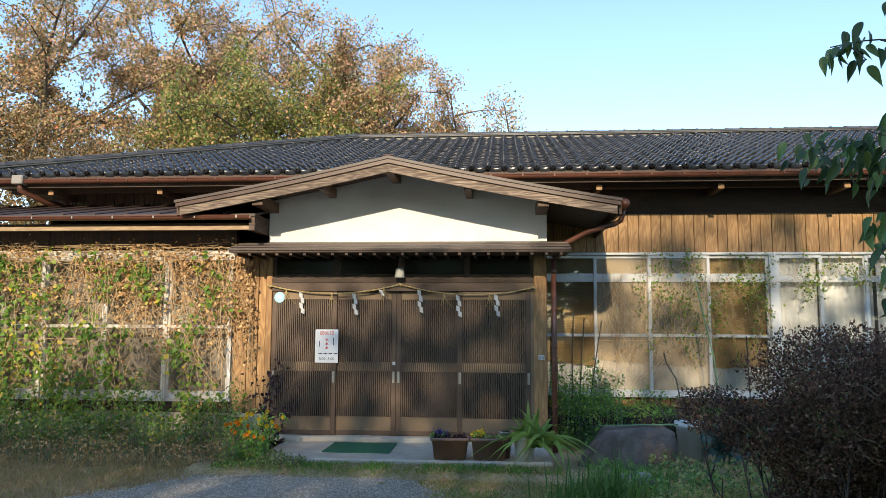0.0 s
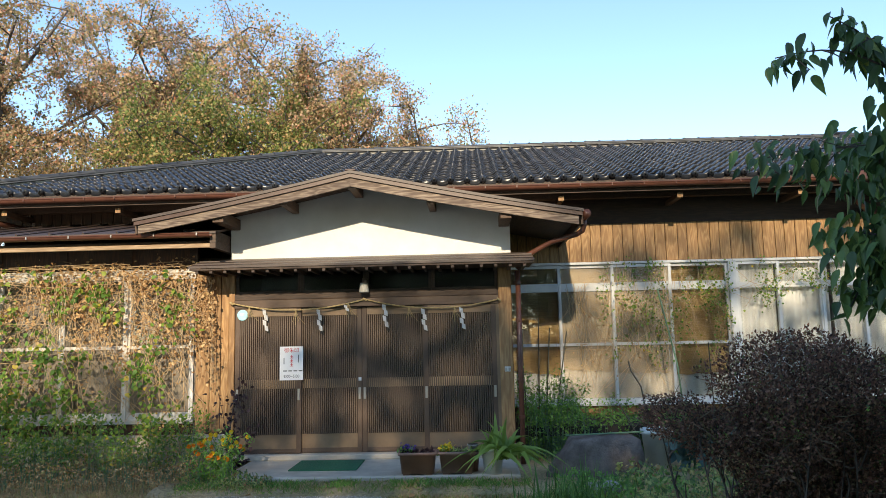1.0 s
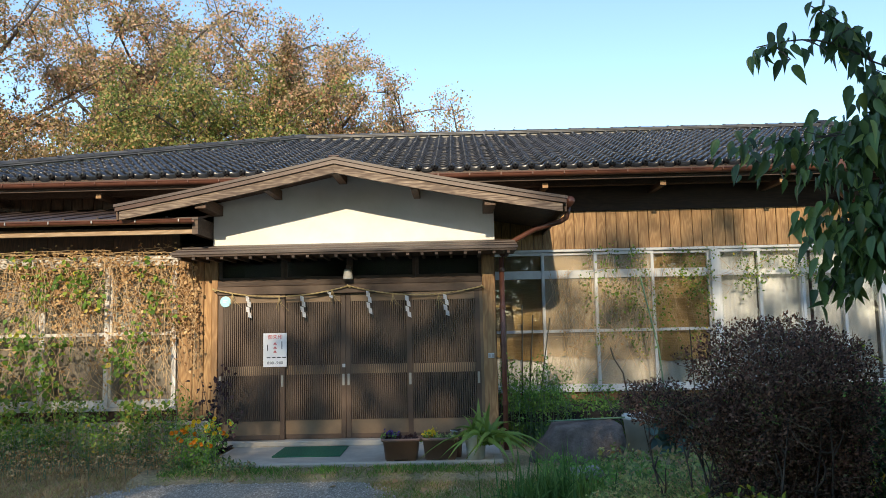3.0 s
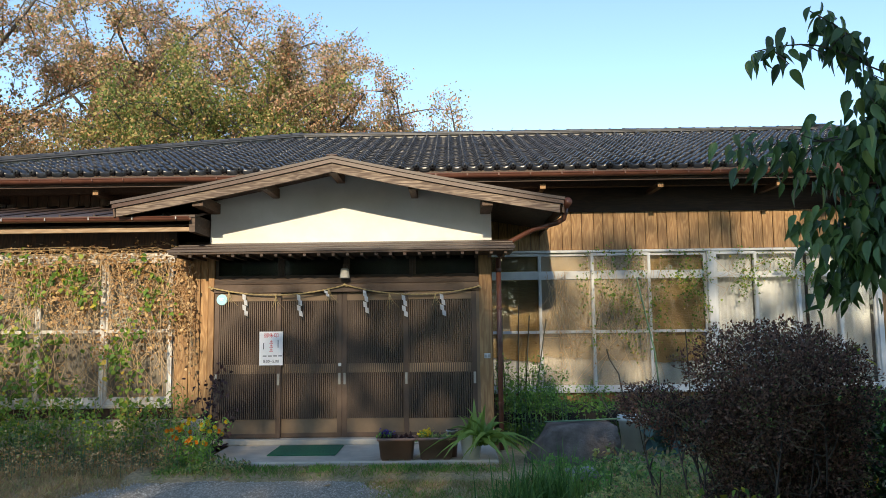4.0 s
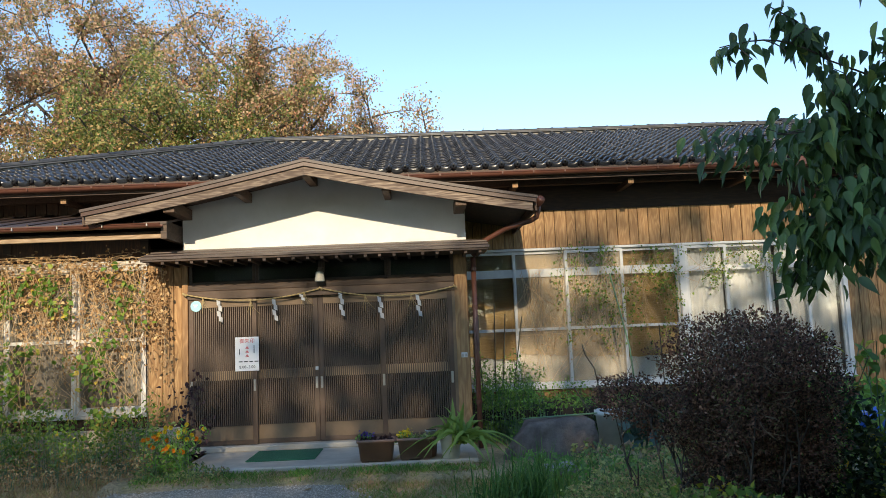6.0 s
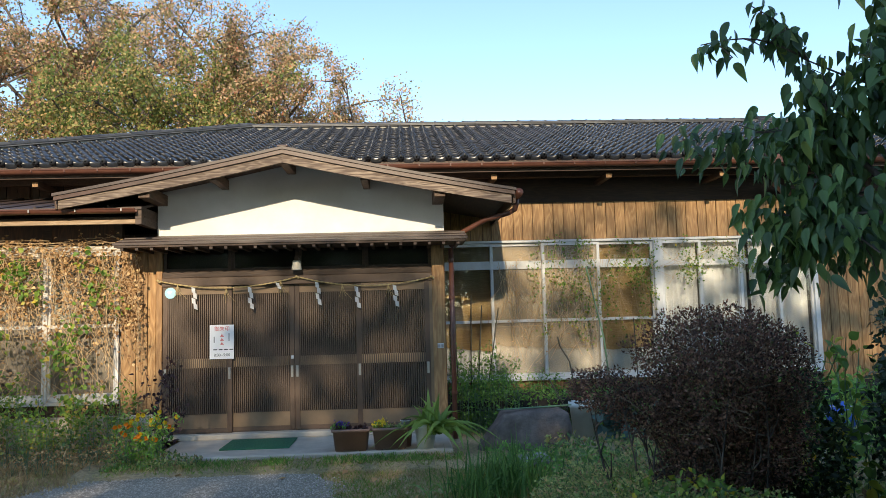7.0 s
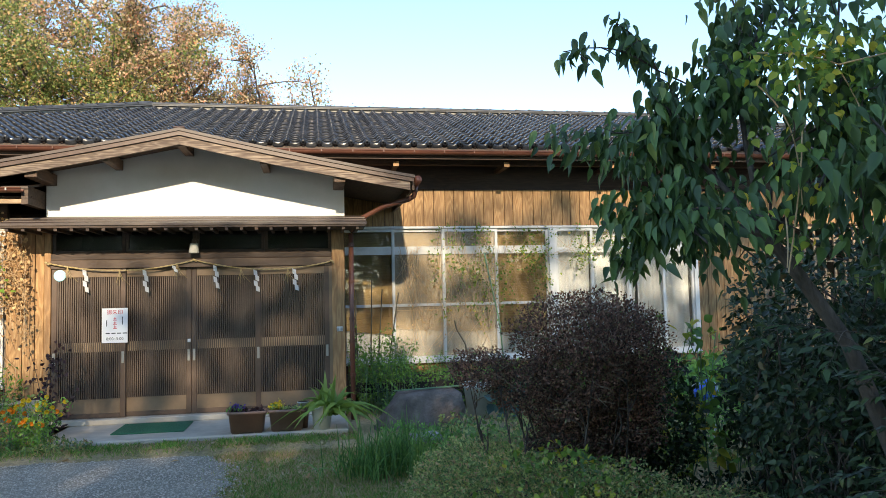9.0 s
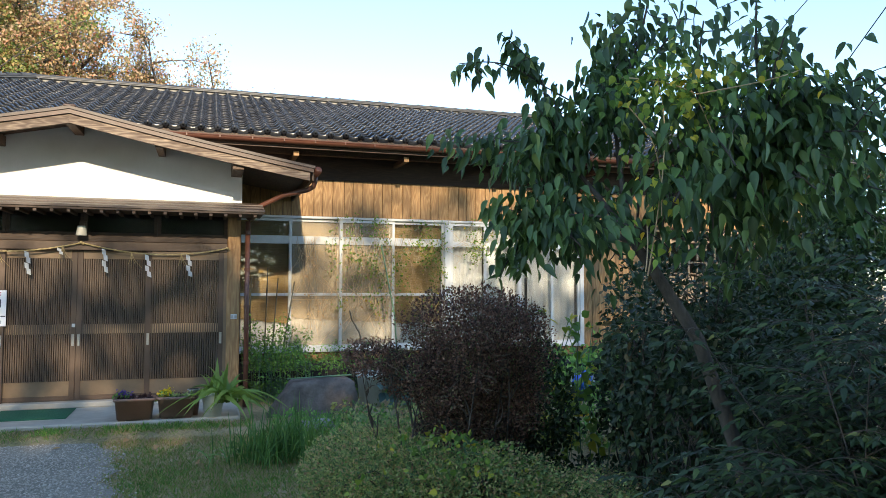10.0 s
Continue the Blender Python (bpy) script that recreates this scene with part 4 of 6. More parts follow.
big_tree(-13.5, 23.0, 17.0, 5.2, "leaf_autumn", "tall tree with thin reddish tan leaves", 38000, 0.11, 19)


def shade_tree(x, y, h, r, seed, count=9000):
    """A dense tree beyond the camera's back, which shades the garden from the low sun."""
    global rng
    keep, rng = rng, np.random.default_rng(seed)
    t = thing("tree", "dense dark green tree at the garden's edge", "tree", "trees at the garden's edge")
    stems("trunk", [bend((x, y, -0.1), (x, y, h * 0.8), 0, 0.02, 6)], 0.3, M["bark"], t, 6, 0.4)
    d = unit(rng.normal(size=(count, 3)))
    rad = rng.random((count, 1)) ** 0.5
    P = np.array((x, y, h * 0.5)) + d * rad * (r, r * 0.7, h * 0.5)
    leaves("crown", P, rng.normal(size=(count, 3)), 0.3 * (0.6 + 0.8 * rng.random(count)), 0.9, DIAMOND, M["leaf_tree"], t)
    rng = keep


SHADE = ((-22, 12.3), (-16, 12.0), (-10.5, 11.7), (-5.2, 11.0), (-0.9, 10.5), (3.4, 11.0), (7.2, 12.68), (11.5, 12.3), (16.5, 12.0), (22, 12.3), (28, 12.4))
for i, (x, h) in enumerate(SHADE):
    shade_tree(x - 4.45, -33 + 2.0 * (i % 2), h + (5.5, 5.5, 5.6, 5.8, 5.9, 5.75, 6.9, 6.7, 6.3, 6.0, 6.0)[i], 4.3 if i != 4 else 3.2, 30 + i, 11500 if i in (6, 7) else 12500)


def single_leaves(t, tips, hubs):
    """Leaves on the outer twigs, one object each."""
    V, F = BROAD
    V = V * (1, 0.38, 1)
    data = None
    for k, tip in enumerate(tips):
        tip = np.array(tip)
        hub = np.array((3.28, -6.45, 2.80)) if k < 4 else min(hubs, key=lambda v: np.linalg.norm(v - tip))
        for j in range(16 if k < 4 else 38):
            a = unit(rng.normal(size=(1, 3)) * 0.36 + (-0.2, -0.25, -0.9))[0]
            b = unit(np.cross(rng.normal(size=(1, 3)) * 0.5 + (0, -0.6, 0.5), a[None]))[0]
            c = np.cross(a, b)
            s = 0.075 + 0.06 * rng.random()
            if data is None:
                ob = mesh_from("leaf", V, F, M["leaf_tree_single"], t)
                data = ob.data
            else:
                ob = new("leaf", data)
                ob.parent = t
            m = Matrix(np.stack((a, b, c), 1).tolist()).to_4x4() @ Matrix.Diagonal((s, s, s, 1))
            m.translation = Vector(tip + (hub - tip) * (0.06 + (0.35 if k < 4 else 0.75) * rng.random() ** 1.3) + rng.normal(size=3) * (0.035 if k < 4 else 0.065))
            ob.matrix_basis = m


def garden_tree():
    """The broad-leaved tree near the path, with long drooping leaves."""
    t = thing("garden_tree", "garden tree with large drooping dark green leaves", "tree")
    o = np.array((3.70, -6.72, 1.88))
    curves = [np.array(((4.52, -6.72, -0.05), (4.42, -6.74, 0.4), (4.34, -6.75, 0.71), (4.05, -6.79, 1.36), (3.77, -6.76, 1.77), o))]
    radii = [0.054]
    tips = ((3.02, -6.45, 3.07), (2.76, -6.45, 2.88), (3.10, -6.43, 3.00), (3.20, -6.38, 2.98), (3.41, -6.15, 2.6), (2.99, -5.64, 2.6), (3.24, -5.71, 2.42), (3.14, -6.04, 2.15), (3.14, -6.35, 1.93), (3.16, -6.13, 1.76),
        (3.46, -6.34, 2.23), (3.35, -6.77, 1.85), (3.68, -6.5, 3.22), (3.72, -6.55, 2.97), (3.5, -6.67, 2.6), (3.55, -6.97, 2.24))
    tips += ((3.42, -7.1, 1.95), (4.01, -6.93, 3.1), (3.79, -7.13, 2.69), (3.88, -7.27, 2.49), (3.55, -7.3, 2.05), (4.29, -6.99, 3.02), (4.27, -7.26, 2.67), (4.54, -7.05, 2.9), (3.82, -7.4, 2.22), (4.69, -7.13, 2.72))
    hubs = [np.array(v) for v in ((3.35, -6.45, 2.45), (3.65, -6.6, 2.65), (3.95, -6.95, 2.45), (4.35, -7.0, 2.4), (3.3, -6.4, 2.05))]
    more = [(4.72, -7.3, 2.75), (4.95, -7.3, 2.6), (5.1, -7.2, 2.85), (4.3, -7.2, 2.95), (4.5, -7.3, 2.72), (3.35, -6.4, 2.62), (3.24, -6.4, 2.48), (3.44, -6.4, 2.72), (3.5, -6.4, 2.5), (3.72, -6.4, 2.9), (3.85, -6.4, 3.1), (3.42, -6.4, 2.4), (4.98, -7.15, 2.66), (4.55, -7.46, 2.42), (4.28, -7.41, 2.13), (4.83, -7.27, 2.17), (4.31, -6.77, 2.21), (4.1, -6.4, 2.6), (4.6, -6.6, 2.7), (5.2, -6.7, 2.6), (5.3, -7.2, 2.3), (4.9, -6.3, 2.2), (3.9, -6.2, 2.2), (4.2, -6.5, 3.3), (3.6, -6.3, 1.9), (5.5, -6.4, 2.75), (4.4, -6.2, 1.9), (5.8, -6.0, 2.4), (6.0, -6.5, 2.0), (5.2, -5.8, 1.9), (4.4, -6.9, 3.4), (3.9, -6.6, 3.5), (3.75, -6.9, 1.95), (4.0, -7.0, 1.9), (4.25, -7.1, 2.0), (4.5, -6.9, 1.9), (3.9, -6.3, 1.8), (4.2, -6.2, 2.1), (4.6, -6.4, 1.7)]
    for h in hubs:
        curves.append(bend(o, h, 0.05, 0.05, 6))
        radii.append(0.02)
    curves.append(np.array((o, (3.86, -6.55, 2.35), (3.66, -6.5, 2.63), (3.47, -6.45, 2.72), (3.28, -6.45, 2.80))))
    radii.append(0.008)
    P, A, S = [], [], []
    for k, tip in enumerate(list(tips) + more):
        tip = np.array(tip)
        hub = min(hubs, key=lambda v: np.linalg.norm(v - tip))
        if k < 4:
            hub = np.array((3.28, -6.45, 2.80))
        elif np.linalg.norm(tip - hub) > 1.1:
            hub = hub + (tip - hub) * 0.35
        br = bend(hub, tip, 0.06, 0.05, 9)
        curves.append(br)
        radii.append(0.0055 if k < 10 else 0.009)
        n_l = 10 if k < 4 else 40 if k < 10 else 82
        for j in range(n_l):
            f = 1 - (rng.random() ** 1.4) * (0.8 if k < 4 else 0.85 if k < 10 else 0.95)
            p = br[min(8, int(f * 8))] + rng.normal(size=3) * (0.05 if k < 4 else 0.08 if k < 10 else 0.10)
            P.append(p)
            a = rng.normal(size=3) * 0.36 + np.array((-0.15, -0.3, -0.9)) + 0.3 * (tip - hub)
            A.append(a)
            S.append(0.075 + 0.06 * rng.random())
        for j in range(3):
            s = br[3 + 2 * j]
            curves.append(bend(s, s + rng.normal(size=3) * (0.05 if k < 10 else 0.12), 0, 0.1, 4))
            radii.append(0.004)
    stems("trunk", curves, np.array(radii), M["bark"], t, 7, 0.5)
    leaves("crown", P, A, np.array(S), 0.38, BROAD, M["leaf_tree"], t, up=(-0.25, -0.5, 0.6), waver=0.55)
    single_leaves(t, tips[:10], hubs)
    # a climber with lime and yellow leaves in the crown
    c = thing("climbing_vine", "lime and yellow climbing vine draped through the tree", "vine")
    pts, ends = [], []
    for a, b in (((3.53, -7.1, 1.7), (3.62, -7.05, 2.75)), ((3.62, -7.05, 2.75), (3.83, -7.25, 2.35)), ((3.51, -6.9, 2.75), (3.74, -7.22, 2.6)), ((3.5, -6.95, 2.6), (3.60, -7.12, 2.0)), ((3.53, -7.1, 1.95), (3.42, -7.25, 1.72)), ((3.74, -7.22, 2.6), (4.3, -7.3, 2.75))):
        ends.append(bend(a, b, 0.1, 0.09, 9))
    stems("stem", ends, 0.004, M["twig"], c, 4, 0.7)
    n = 520
    sel = rng.choice(len(ends), n, p=(0.08, 0.33, 0.33, 0.1, 0.03, 0.13))
    P = np.array([ends[i][rng.integers(0, 9)] for i in sel]) + rng.normal(size=(n, 3)) * (0.09, 0.07, 0.07)
    leaves("foliage", P, rng.normal(size=(n, 3)) * 0.6 + (0, 0, -0.8), 0.028 + 0.028 * rng.random(n), 0.75, BROAD, M["leaf_lime"], c)


garden_tree()


# ---- shrubs ----
def shrub(name, lobes, count, leaf, material, label, category="shrub", aspect=0.55, shell=0.5, shape=DIAMOND, stems_n=14, droop=0.0, twigs=0):
    """A shrub of leafy lobes (x, y, z, rx, ry, rz) on bare stems."""
    t = thing(name, label, category)
    lob = np.array(lobes, float)
    base = np.array((lob[:, 0].mean(), lob[:, 1].mean(), -0.05))
    cs = []
    for i in range(stems_n):
        L = lob[i % len(lob)]
        e = L[:3] + unit(rng.normal(size=(1, 3)))[0] * L[3:] * 0.6
        cane = bend(base + (L[:3] - base) * (0.4, 0.4, 0) + rng.normal(size=3) * (0.1, 0.1, 0), e, 0.05, 0.08, 7)
        cs.append(cane)
        for j in range(4):
            s = cane[3 + j]
            if len(cs) < 220:
                cs.append(bend(s, s + (e - s) * 0.3 + unit(rng.normal(size=(1, 3)))[0] * L[3:] * 0.28, 0, 0.1, 4))
    stems("stem", cs, 0.008, M["bark"], t, 4, 0.4)
    if twigs:
        tw = []
        for i in range(twigs):
            L = lob[i % len(lob)]
            d = unit(rng.normal(size=(1, 3)) + (0, -0.4, 0.3))[0]
            tw.append(bend(L[:3] + d * L[3:] * 0.72, L[:3] + d * L[3:] * (0.98 + 0.14 * rng.random()) + rng.normal(size=3) * 0.06, 0, 0.08, 5))
        stems("twig", tw, 0.0032, M["pale_bark"], t, 3, 0.5)
    w = lob[:, 3] * lob[:, 4] + lob[:, 3] * lob[:, 5]
    idx = rng.choice(len(lob), count, p=w / w.sum())
    d = unit(rng.normal(size=(count, 3)))
    bump = np.array([1 + 0.22 * noise.noise((float(v[0]) * 3.1 + int(i), float(v[1]) * 3.1, float(v[2]) * 3.1)) + 0.12 * noise.noise((float(v[0]) * 9 + int(i), float(v[1]) * 9, float(v[2]) * 9)) for v, i in zip(d, idx)])[:, None]
    r = bump * (1 - shell * rng.random((count, 1)) ** 1.5)
    P = lob[idx, :3] + d * r * lob[idx, 3:]
    P = P[P[:, 2] > 0.0]
    n = len(P)
    leaves("foliage", P, d[:n] * 0 + rng.normal(size=(n, 3)) * 0.8 + (P - lob[:, :3].mean(0)) + (0, 0, 0.35 - droop), leaf * (0.6 + 0.8 * rng.random(n)), aspect, shape, M[material], t)
    return t


shrub("clipped_shrub", ((3.40, -4.85, 1.32, 0.53, 0.5, 0.32), (3.74, -4.8, 1.18, 0.36, 0.45, 0.38), (3.35, -4.9, 1.05, 0.36, 0.42, 0.32), (2.98, -4.8, 0.97, 0.28, 0.3, 0.20), (2.66, -4.8, 1.10, 0.24, 0.25, 0.15), (3.76, -4.8, 0.85, 0.28, 0.36, 0.32), (3.22, -4.85, 0.82, 0.28, 0.32, 0.18), (3.65, -4.8, 0.62, 0.36, 0.36, 0.24), (3.25, -4.85, 0.55, 0.30, 0.32, 0.2)), 52000, 0.023, "leaf_bush", "clipped round shrub with dark reddish brown leaves", stems_n=54, shell=0.5, twigs=260)
shrub("low_shrub", ((2.75, -5.35, 0.3, 0.5, 0.5, 0.32), (3.2, -5.6, 0.27, 0.6, 0.5, 0.30), (2.5, -4.9, 0.28, 0.4, 0.6, 0.30), (3.75, -5.9, 0.18, 0.5, 0.45, 0.28), (2.9, -4.4, 0.24, 0.6, 0.5, 0.3)), 46000, 0.024, "leaf_low", "low spreading shrub with small dull green leaves", stems_n=30, shell=0.4)
c = thing("ground_vine", "creeping vine with yellow and lime leaves over the shrub", "vine")
n = 320
P = np.stack((rng.normal(3.15, 0.36, n), rng.normal(-5.5, 0.3, n), np.zeros(n)), 1)
P[:, 2] = 0.61 - 0.5 * ((P[:, 0] - 2.95) ** 2 + (P[:, 1] + 5.4) ** 2) + rng.normal(0, 0.025, n)
leaves("foliage", P, rng.normal(size=(n, 3)) + (0, 0, 0.1), 0.03 + 0.028 * rng.random(n), 0.8, BROAD, M["leaf_lime"], c)
near = [(a, b) for a in range(0, n, 4) for b in range(a + 1, n) if np.linalg.norm(P[a] - P[b]) < 0.09]
stems("stem", [bend(P[a], P[b], 0.1, 0.1, 5) for a, b in near[:60]], 0.002, M["bamboo"], c, 3)


def nandina(x, y, h, spread, n_canes, seed):
    """Canes that carry flat, twice-feathered sprays of pointed leaflets."""
    global rng
    keep, rng = rng, np.random.default_rng(seed)
    t = thing("nandina", "dark green nandina bush with feathery leaf sprays", "shrub", "nandina bushes")
    cs, rad, P, A, S = [], [], [], [], []
    for i in range(n_canes):
        b = np.array((x, y, -0.05)) + rng.normal(size=3) * (0.2, 0.2, 0)
        e = np.array((x, y, 0)) + np.array((rng.normal() * spread * 0.5, rng.normal() * spread * 0.45, h * (0.4 + 0.55 * rng.random())))
        cane = bend(b, e, 0.03, 0.03, 8)
        cs.append(cane)
        rad.append(0.006)
        for j in range(10):
            s = cane[3 + j % 5]
            ang = j * 2.4 + rng.random() * 2
            out = np.array((math.cos(ang), math.sin(ang), 0.15 + 0.25 * rng.random()))
            q = s + out * (0.30 + 0.20 * rng.random())
            q[2] -= 0.10
            fr = bend(s, q, 0.16, 0.02, 8)
            cs.append(fr)
            rad.append(0.0025)
            side = unit(np.cross(out, (0, 0, 1))[None])[0]
            ribs = [(fr[k], side * sg * 0.85 + out * 0.5 + (0, 0, -0.15), 0.17 - 0.022 * (k - 2)) for k in (2, 4, 6) for sg in (-1, 1)]
            ribs.append((fr[7], out + (0, 0, -0.5), 0.12))
            for o, d, L in ribs:
                d = unit(d[None])[0]
                w = unit(np.cross(d, (0, 0, 1))[None])[0]
                cs.append(np.array((o, o + d * L * 0.5 + (0, 0, 0.008), o + d * L)))
                rad.append(0.0014)
                for f in (0.35, 0.68):
                    for sg in (-1, 1):
                        P.append(o + d * L * f)
                        A.append(w * sg * 0.75 + d * 0.75 + rng.normal(size=3) * 0.12 + (0, 0, -0.22))
                        S.append(0.05 + 0.022 * rng.random())
                P.append(o + d * L)
                A.append(d + rng.normal(size=3) * 0.12 + (0, 0, -0.25))
                S.append(0.055 + 0.022 * rng.random())
    stems("cane", cs, np.array(rad), M["bark"], t, 4, 0.5)
    leaves("foliage", P, A, np.array(S), 0.34, LANCE, M["leaf_nandina"], t, waver=0.28)
    rng = keep


nandina(4.45, -7.65, 1.9, 0.75, 17, 51)
nandina(5.3, -7.6, 2.15, 0.8, 16, 52)
nandina(4.95, -6.9, 1.75, 0.8, 14, 53)
nandina(4.25, -7.6, 1.35, 0.45, 8, 54)
nandina(4.75, -7.9, 1.2, 0.5, 8, 56)
nandina(6.3, -7.0, 2.2, 0.8, 12, 55)
shrub("broadleaf_shrub", ((5.1, -4.7, 1.35, 0.4, 0.4, 0.6), (5.0, -4.7, 0.75, 0.4, 0.4, 0.5)), 2600, 0.06, "leaf_glossy", "tall evergreen shrub with glossy dark leaves", aspect=0.5, shell=0.4, shape=BROAD, stems_n=16, droop=0.7)
shrub("broadleaf_shrub", ((4.38, -5.9, 1.15, 0.38, 0.4, 0.45), (4.72, -5.85, 1.55, 0.42, 0.4, 0.45), (4.5, -5.95, 0.7, 0.42, 0.4, 0.5), (5.0, -5.9, 1.2, 0.45, 0.4, 0.5)), 3600, 0.058, "leaf_glossy", "dense evergreen shrub with broad glossy dark leaves", aspect=0.5, shell=0.35, shape=BROAD, stems_n=22, droop=0.7)
shrub("evergreen_shrub", ((5.6, -4.9, 0.75, 0.75, 0.7, 0.75), (5.3, -5.5, 0.6, 0.6, 0.6, 0.6), (6.0, -5.3, 1.2, 0.8, 0.7, 0.9), (6.7, -4.6, 1.5, 0.8, 0.7, 0.9), (4.9, -6.0, 0.4, 0.45, 0.5, 0.4)), 15000, 0.055, "leaf_nandina", "dense evergreen shrub with small glossy leaves", stems_n=20)
shrub("evergreen_shrub", ((3.7, -4.4, 0.42, 0.45, 0.3, 0.42), (4.1, -4.6, 0.6, 0.35, 0.3, 0.55)), 5000, 0.05, "leaf_nandina", "low dark evergreen growing under the clipped shrub", stems_n=10)
shrub("evergreen_shrub", ((7.3, -4.5, 2.0, 0.6, 0.5, 0.65), (7.8, -4.5, 2.35, 0.6, 0.5, 0.55), (6.8, -4.7, 1.6, 0.5, 0.5, 0.5)), 13000, 0.06, "leaf_tree", "tall fresh green evergreen shrub behind the nandina", stems_n=16)
shrub("variegated_shrub", ((5.0, -4.6, 0.95, 0.3, 0.35, 0.42), (5.1, -4.5, 0.55, 0.35, 0.35, 0.4)), 1700, 0.055, "leaf_pale", "shrub with pale-edged green leaves", stems_n=10)
shrub("hedge", ((7.2, -4.8, 1.0, 1.3, 0.9, 1.1), (8.8, -4.2, 1.1, 1.4, 0.9, 1.2), (6.6, -5.8, 1.0, 0.9, 0.9, 1.1), (10.4, -3.6, 1.1, 1.4, 0.9, 1.2), (7.9, -6.4, 1.1, 1.2, 0.9, 1.2), (12.5, -2.5, 1.4, 1.8, 1.2, 1.6), (15.0, -1.5, 1.8, 2.2, 1.4, 2.2), (11.0, -6.5, 1.6, 1.8, 1.4, 1.9), (15.5, 3.0, 2.2, 2.0, 2.0, 2.6), (14.2, 0.2, 1.8, 1.8, 1.3, 2.2)), 24000, 0.09, "leaf_nandina", "tall overgrown dark green hedge", "hedge", stems_n=24)
c = thing("tall_weed", "tall weeds with broad green and yellow leaves", "weed")
cs = [bend((4.62 + rng.normal() * 0.16, -4.2 + rng.normal() * 0.2, -0.05), (4.62 + rng.normal() * 0.25, -4.2 + rng.normal() * 0.25, 0.7 + 0.75 * rng.random()), 0, 0.04, 8) for i in range(16)]
stems("stem", cs, 0.006, M["bamboo"], c, 4)
n = 190
P = np.array([cs[rng.integers(0, 16)][rng.integers(2, 8)] for i in range(n)]) + rng.normal(size=(n, 3)) * 0.03
leaves("foliage", P, rng.normal(size=(n, 3)) + (0, 0, -0.3), 0.06 + 0.07 * rng.random(n), 0.7, BROAD, M["leaf_lime"], c)


def blade_clump(name, x, y, z, count, length, width, material, label, spread=0.1, lean=0.6, category="plant", seg=7, parent=None, single=False):
    """Arching strap leaves from one base."""
    t = parent or thing(name, label, category)
    VV, FF = [], []
    for i in range(count):
        if single:
            VV, FF = [], []
        roll = rng.normal() * 0.6
        ang = 2.4 * i + rng.random()
        L = length * (0.6 + 0.5 * rng.random())
        ln = lean * (0.15 + rng.random())
        b = np.array((x, y, z)) + rng.normal(size=3) * (spread, spread, 0)
        d = np.array((math.cos(ang), math.sin(ang), 0))
        sd = np.array((-d[1], d[0], 0)) * math.cos(roll) + np.array((0, 0, 1)) * math.sin(roll)
        base = len(VV)
        for k in range(seg + 1):
            f = k / seg
            p = b + d * L * ln * f ** 1.5 + np.array((0, 0, L * (f * (1 - 0.25 * ln) - ln * 0.75 * f ** 2.6)))
            p[2] = max(p[2], 0.02)
            w = width * (0.45 + 1.4 * f * (1 - f) * 1.6) * (1 - f ** 4)
            VV += [p - sd * w / 2 + (0, 0, 0.15 * w), p + (0, 0, -0.15 * w), p + sd * w / 2 + (0, 0, 0.15 * w)]
        for k in range(seg):
            o = base + 3 * k
            FF += [(o, o + 1, o + 4, o + 3), (o + 1, o + 2, o + 5, o + 4)]
        if single:
            mesh_from("leaf", VV, FF, M[material], t, True)
    if not single:
        mesh_from("foliage", VV, FF, M[material], t, True)
    return t


blade_clump("iris", 2.2, -3.15, 0.0, 260, 0.64, 0.014, "leaf_iris", "clump of upright grassy iris leaves", 0.2, 0.45)
blade_clump("iris", 1.95, -3.25, 0.0, 150, 0.55, 0.013, "leaf_iris", "clump of arching grassy iris leaves", 0.16, 0.7)


# ---- roof tiles and boards ----
TW, TROW = 0.2372, 0.232
ANG = math.atan(SL)
across = np.array([0, 0.12, 0.26, 0.42, 0.56, 0.66, 0.76, 0.86, 0.95, 1.04])
lift = np.array([0.022, 0.006, 0.0, 0.001, 0.010, 0.032, 0.056, 0.056, 0.034, 0.018])


def tile_arrays(eave):
    """One S-shaped tile: x across, y up the slope, z off the deck; eave tiles have a hanging lip and a round end."""
    V, F = [], []
    drop = 0.08 if eave else 0.03
    for y, z in ((-0.025, 0.046), (0.0, 0.052), (0.27, 0.006)):
        V += [(a * TW, y, z + l) for a, l in zip(across, lift)]
    V += [(a * TW, -0.006, 0.046 + l * 0.8 - drop) for a, l in zip(across, lift)]
    k = len(across)
    for i in range(k - 1):
        F += [(i, i + 1, k + i + 1, k + i), (k + i, k + i + 1, 2 * k + i + 1, 2 * k + i), (3 * k + i, 3 * k + i + 1, i + 1, i)]
    if eave:
        b = len(V)
        cx, cz, r = 0.81 * TW, 0.066, 0.05
        for rr, y in ((r, -0.02), (r, -0.042), (r * 0.72, -0.056), (r * 0.25, -0.062)):
            V += [(cx + rr * math.cos(2 * math.pi * q / 10), y, cz + rr * math.sin(2 * math.pi * q / 10)) for q in range(10)]
        for j in range(3):
            for q in range(10):
                F.append((b + 10 * j + q, b + 10 * j + (q + 1) % 10, b + 10 * j + 10 + (q + 1) % 10, b + 10 * j + 10 + q))
    return np.array(V), np.array(F)


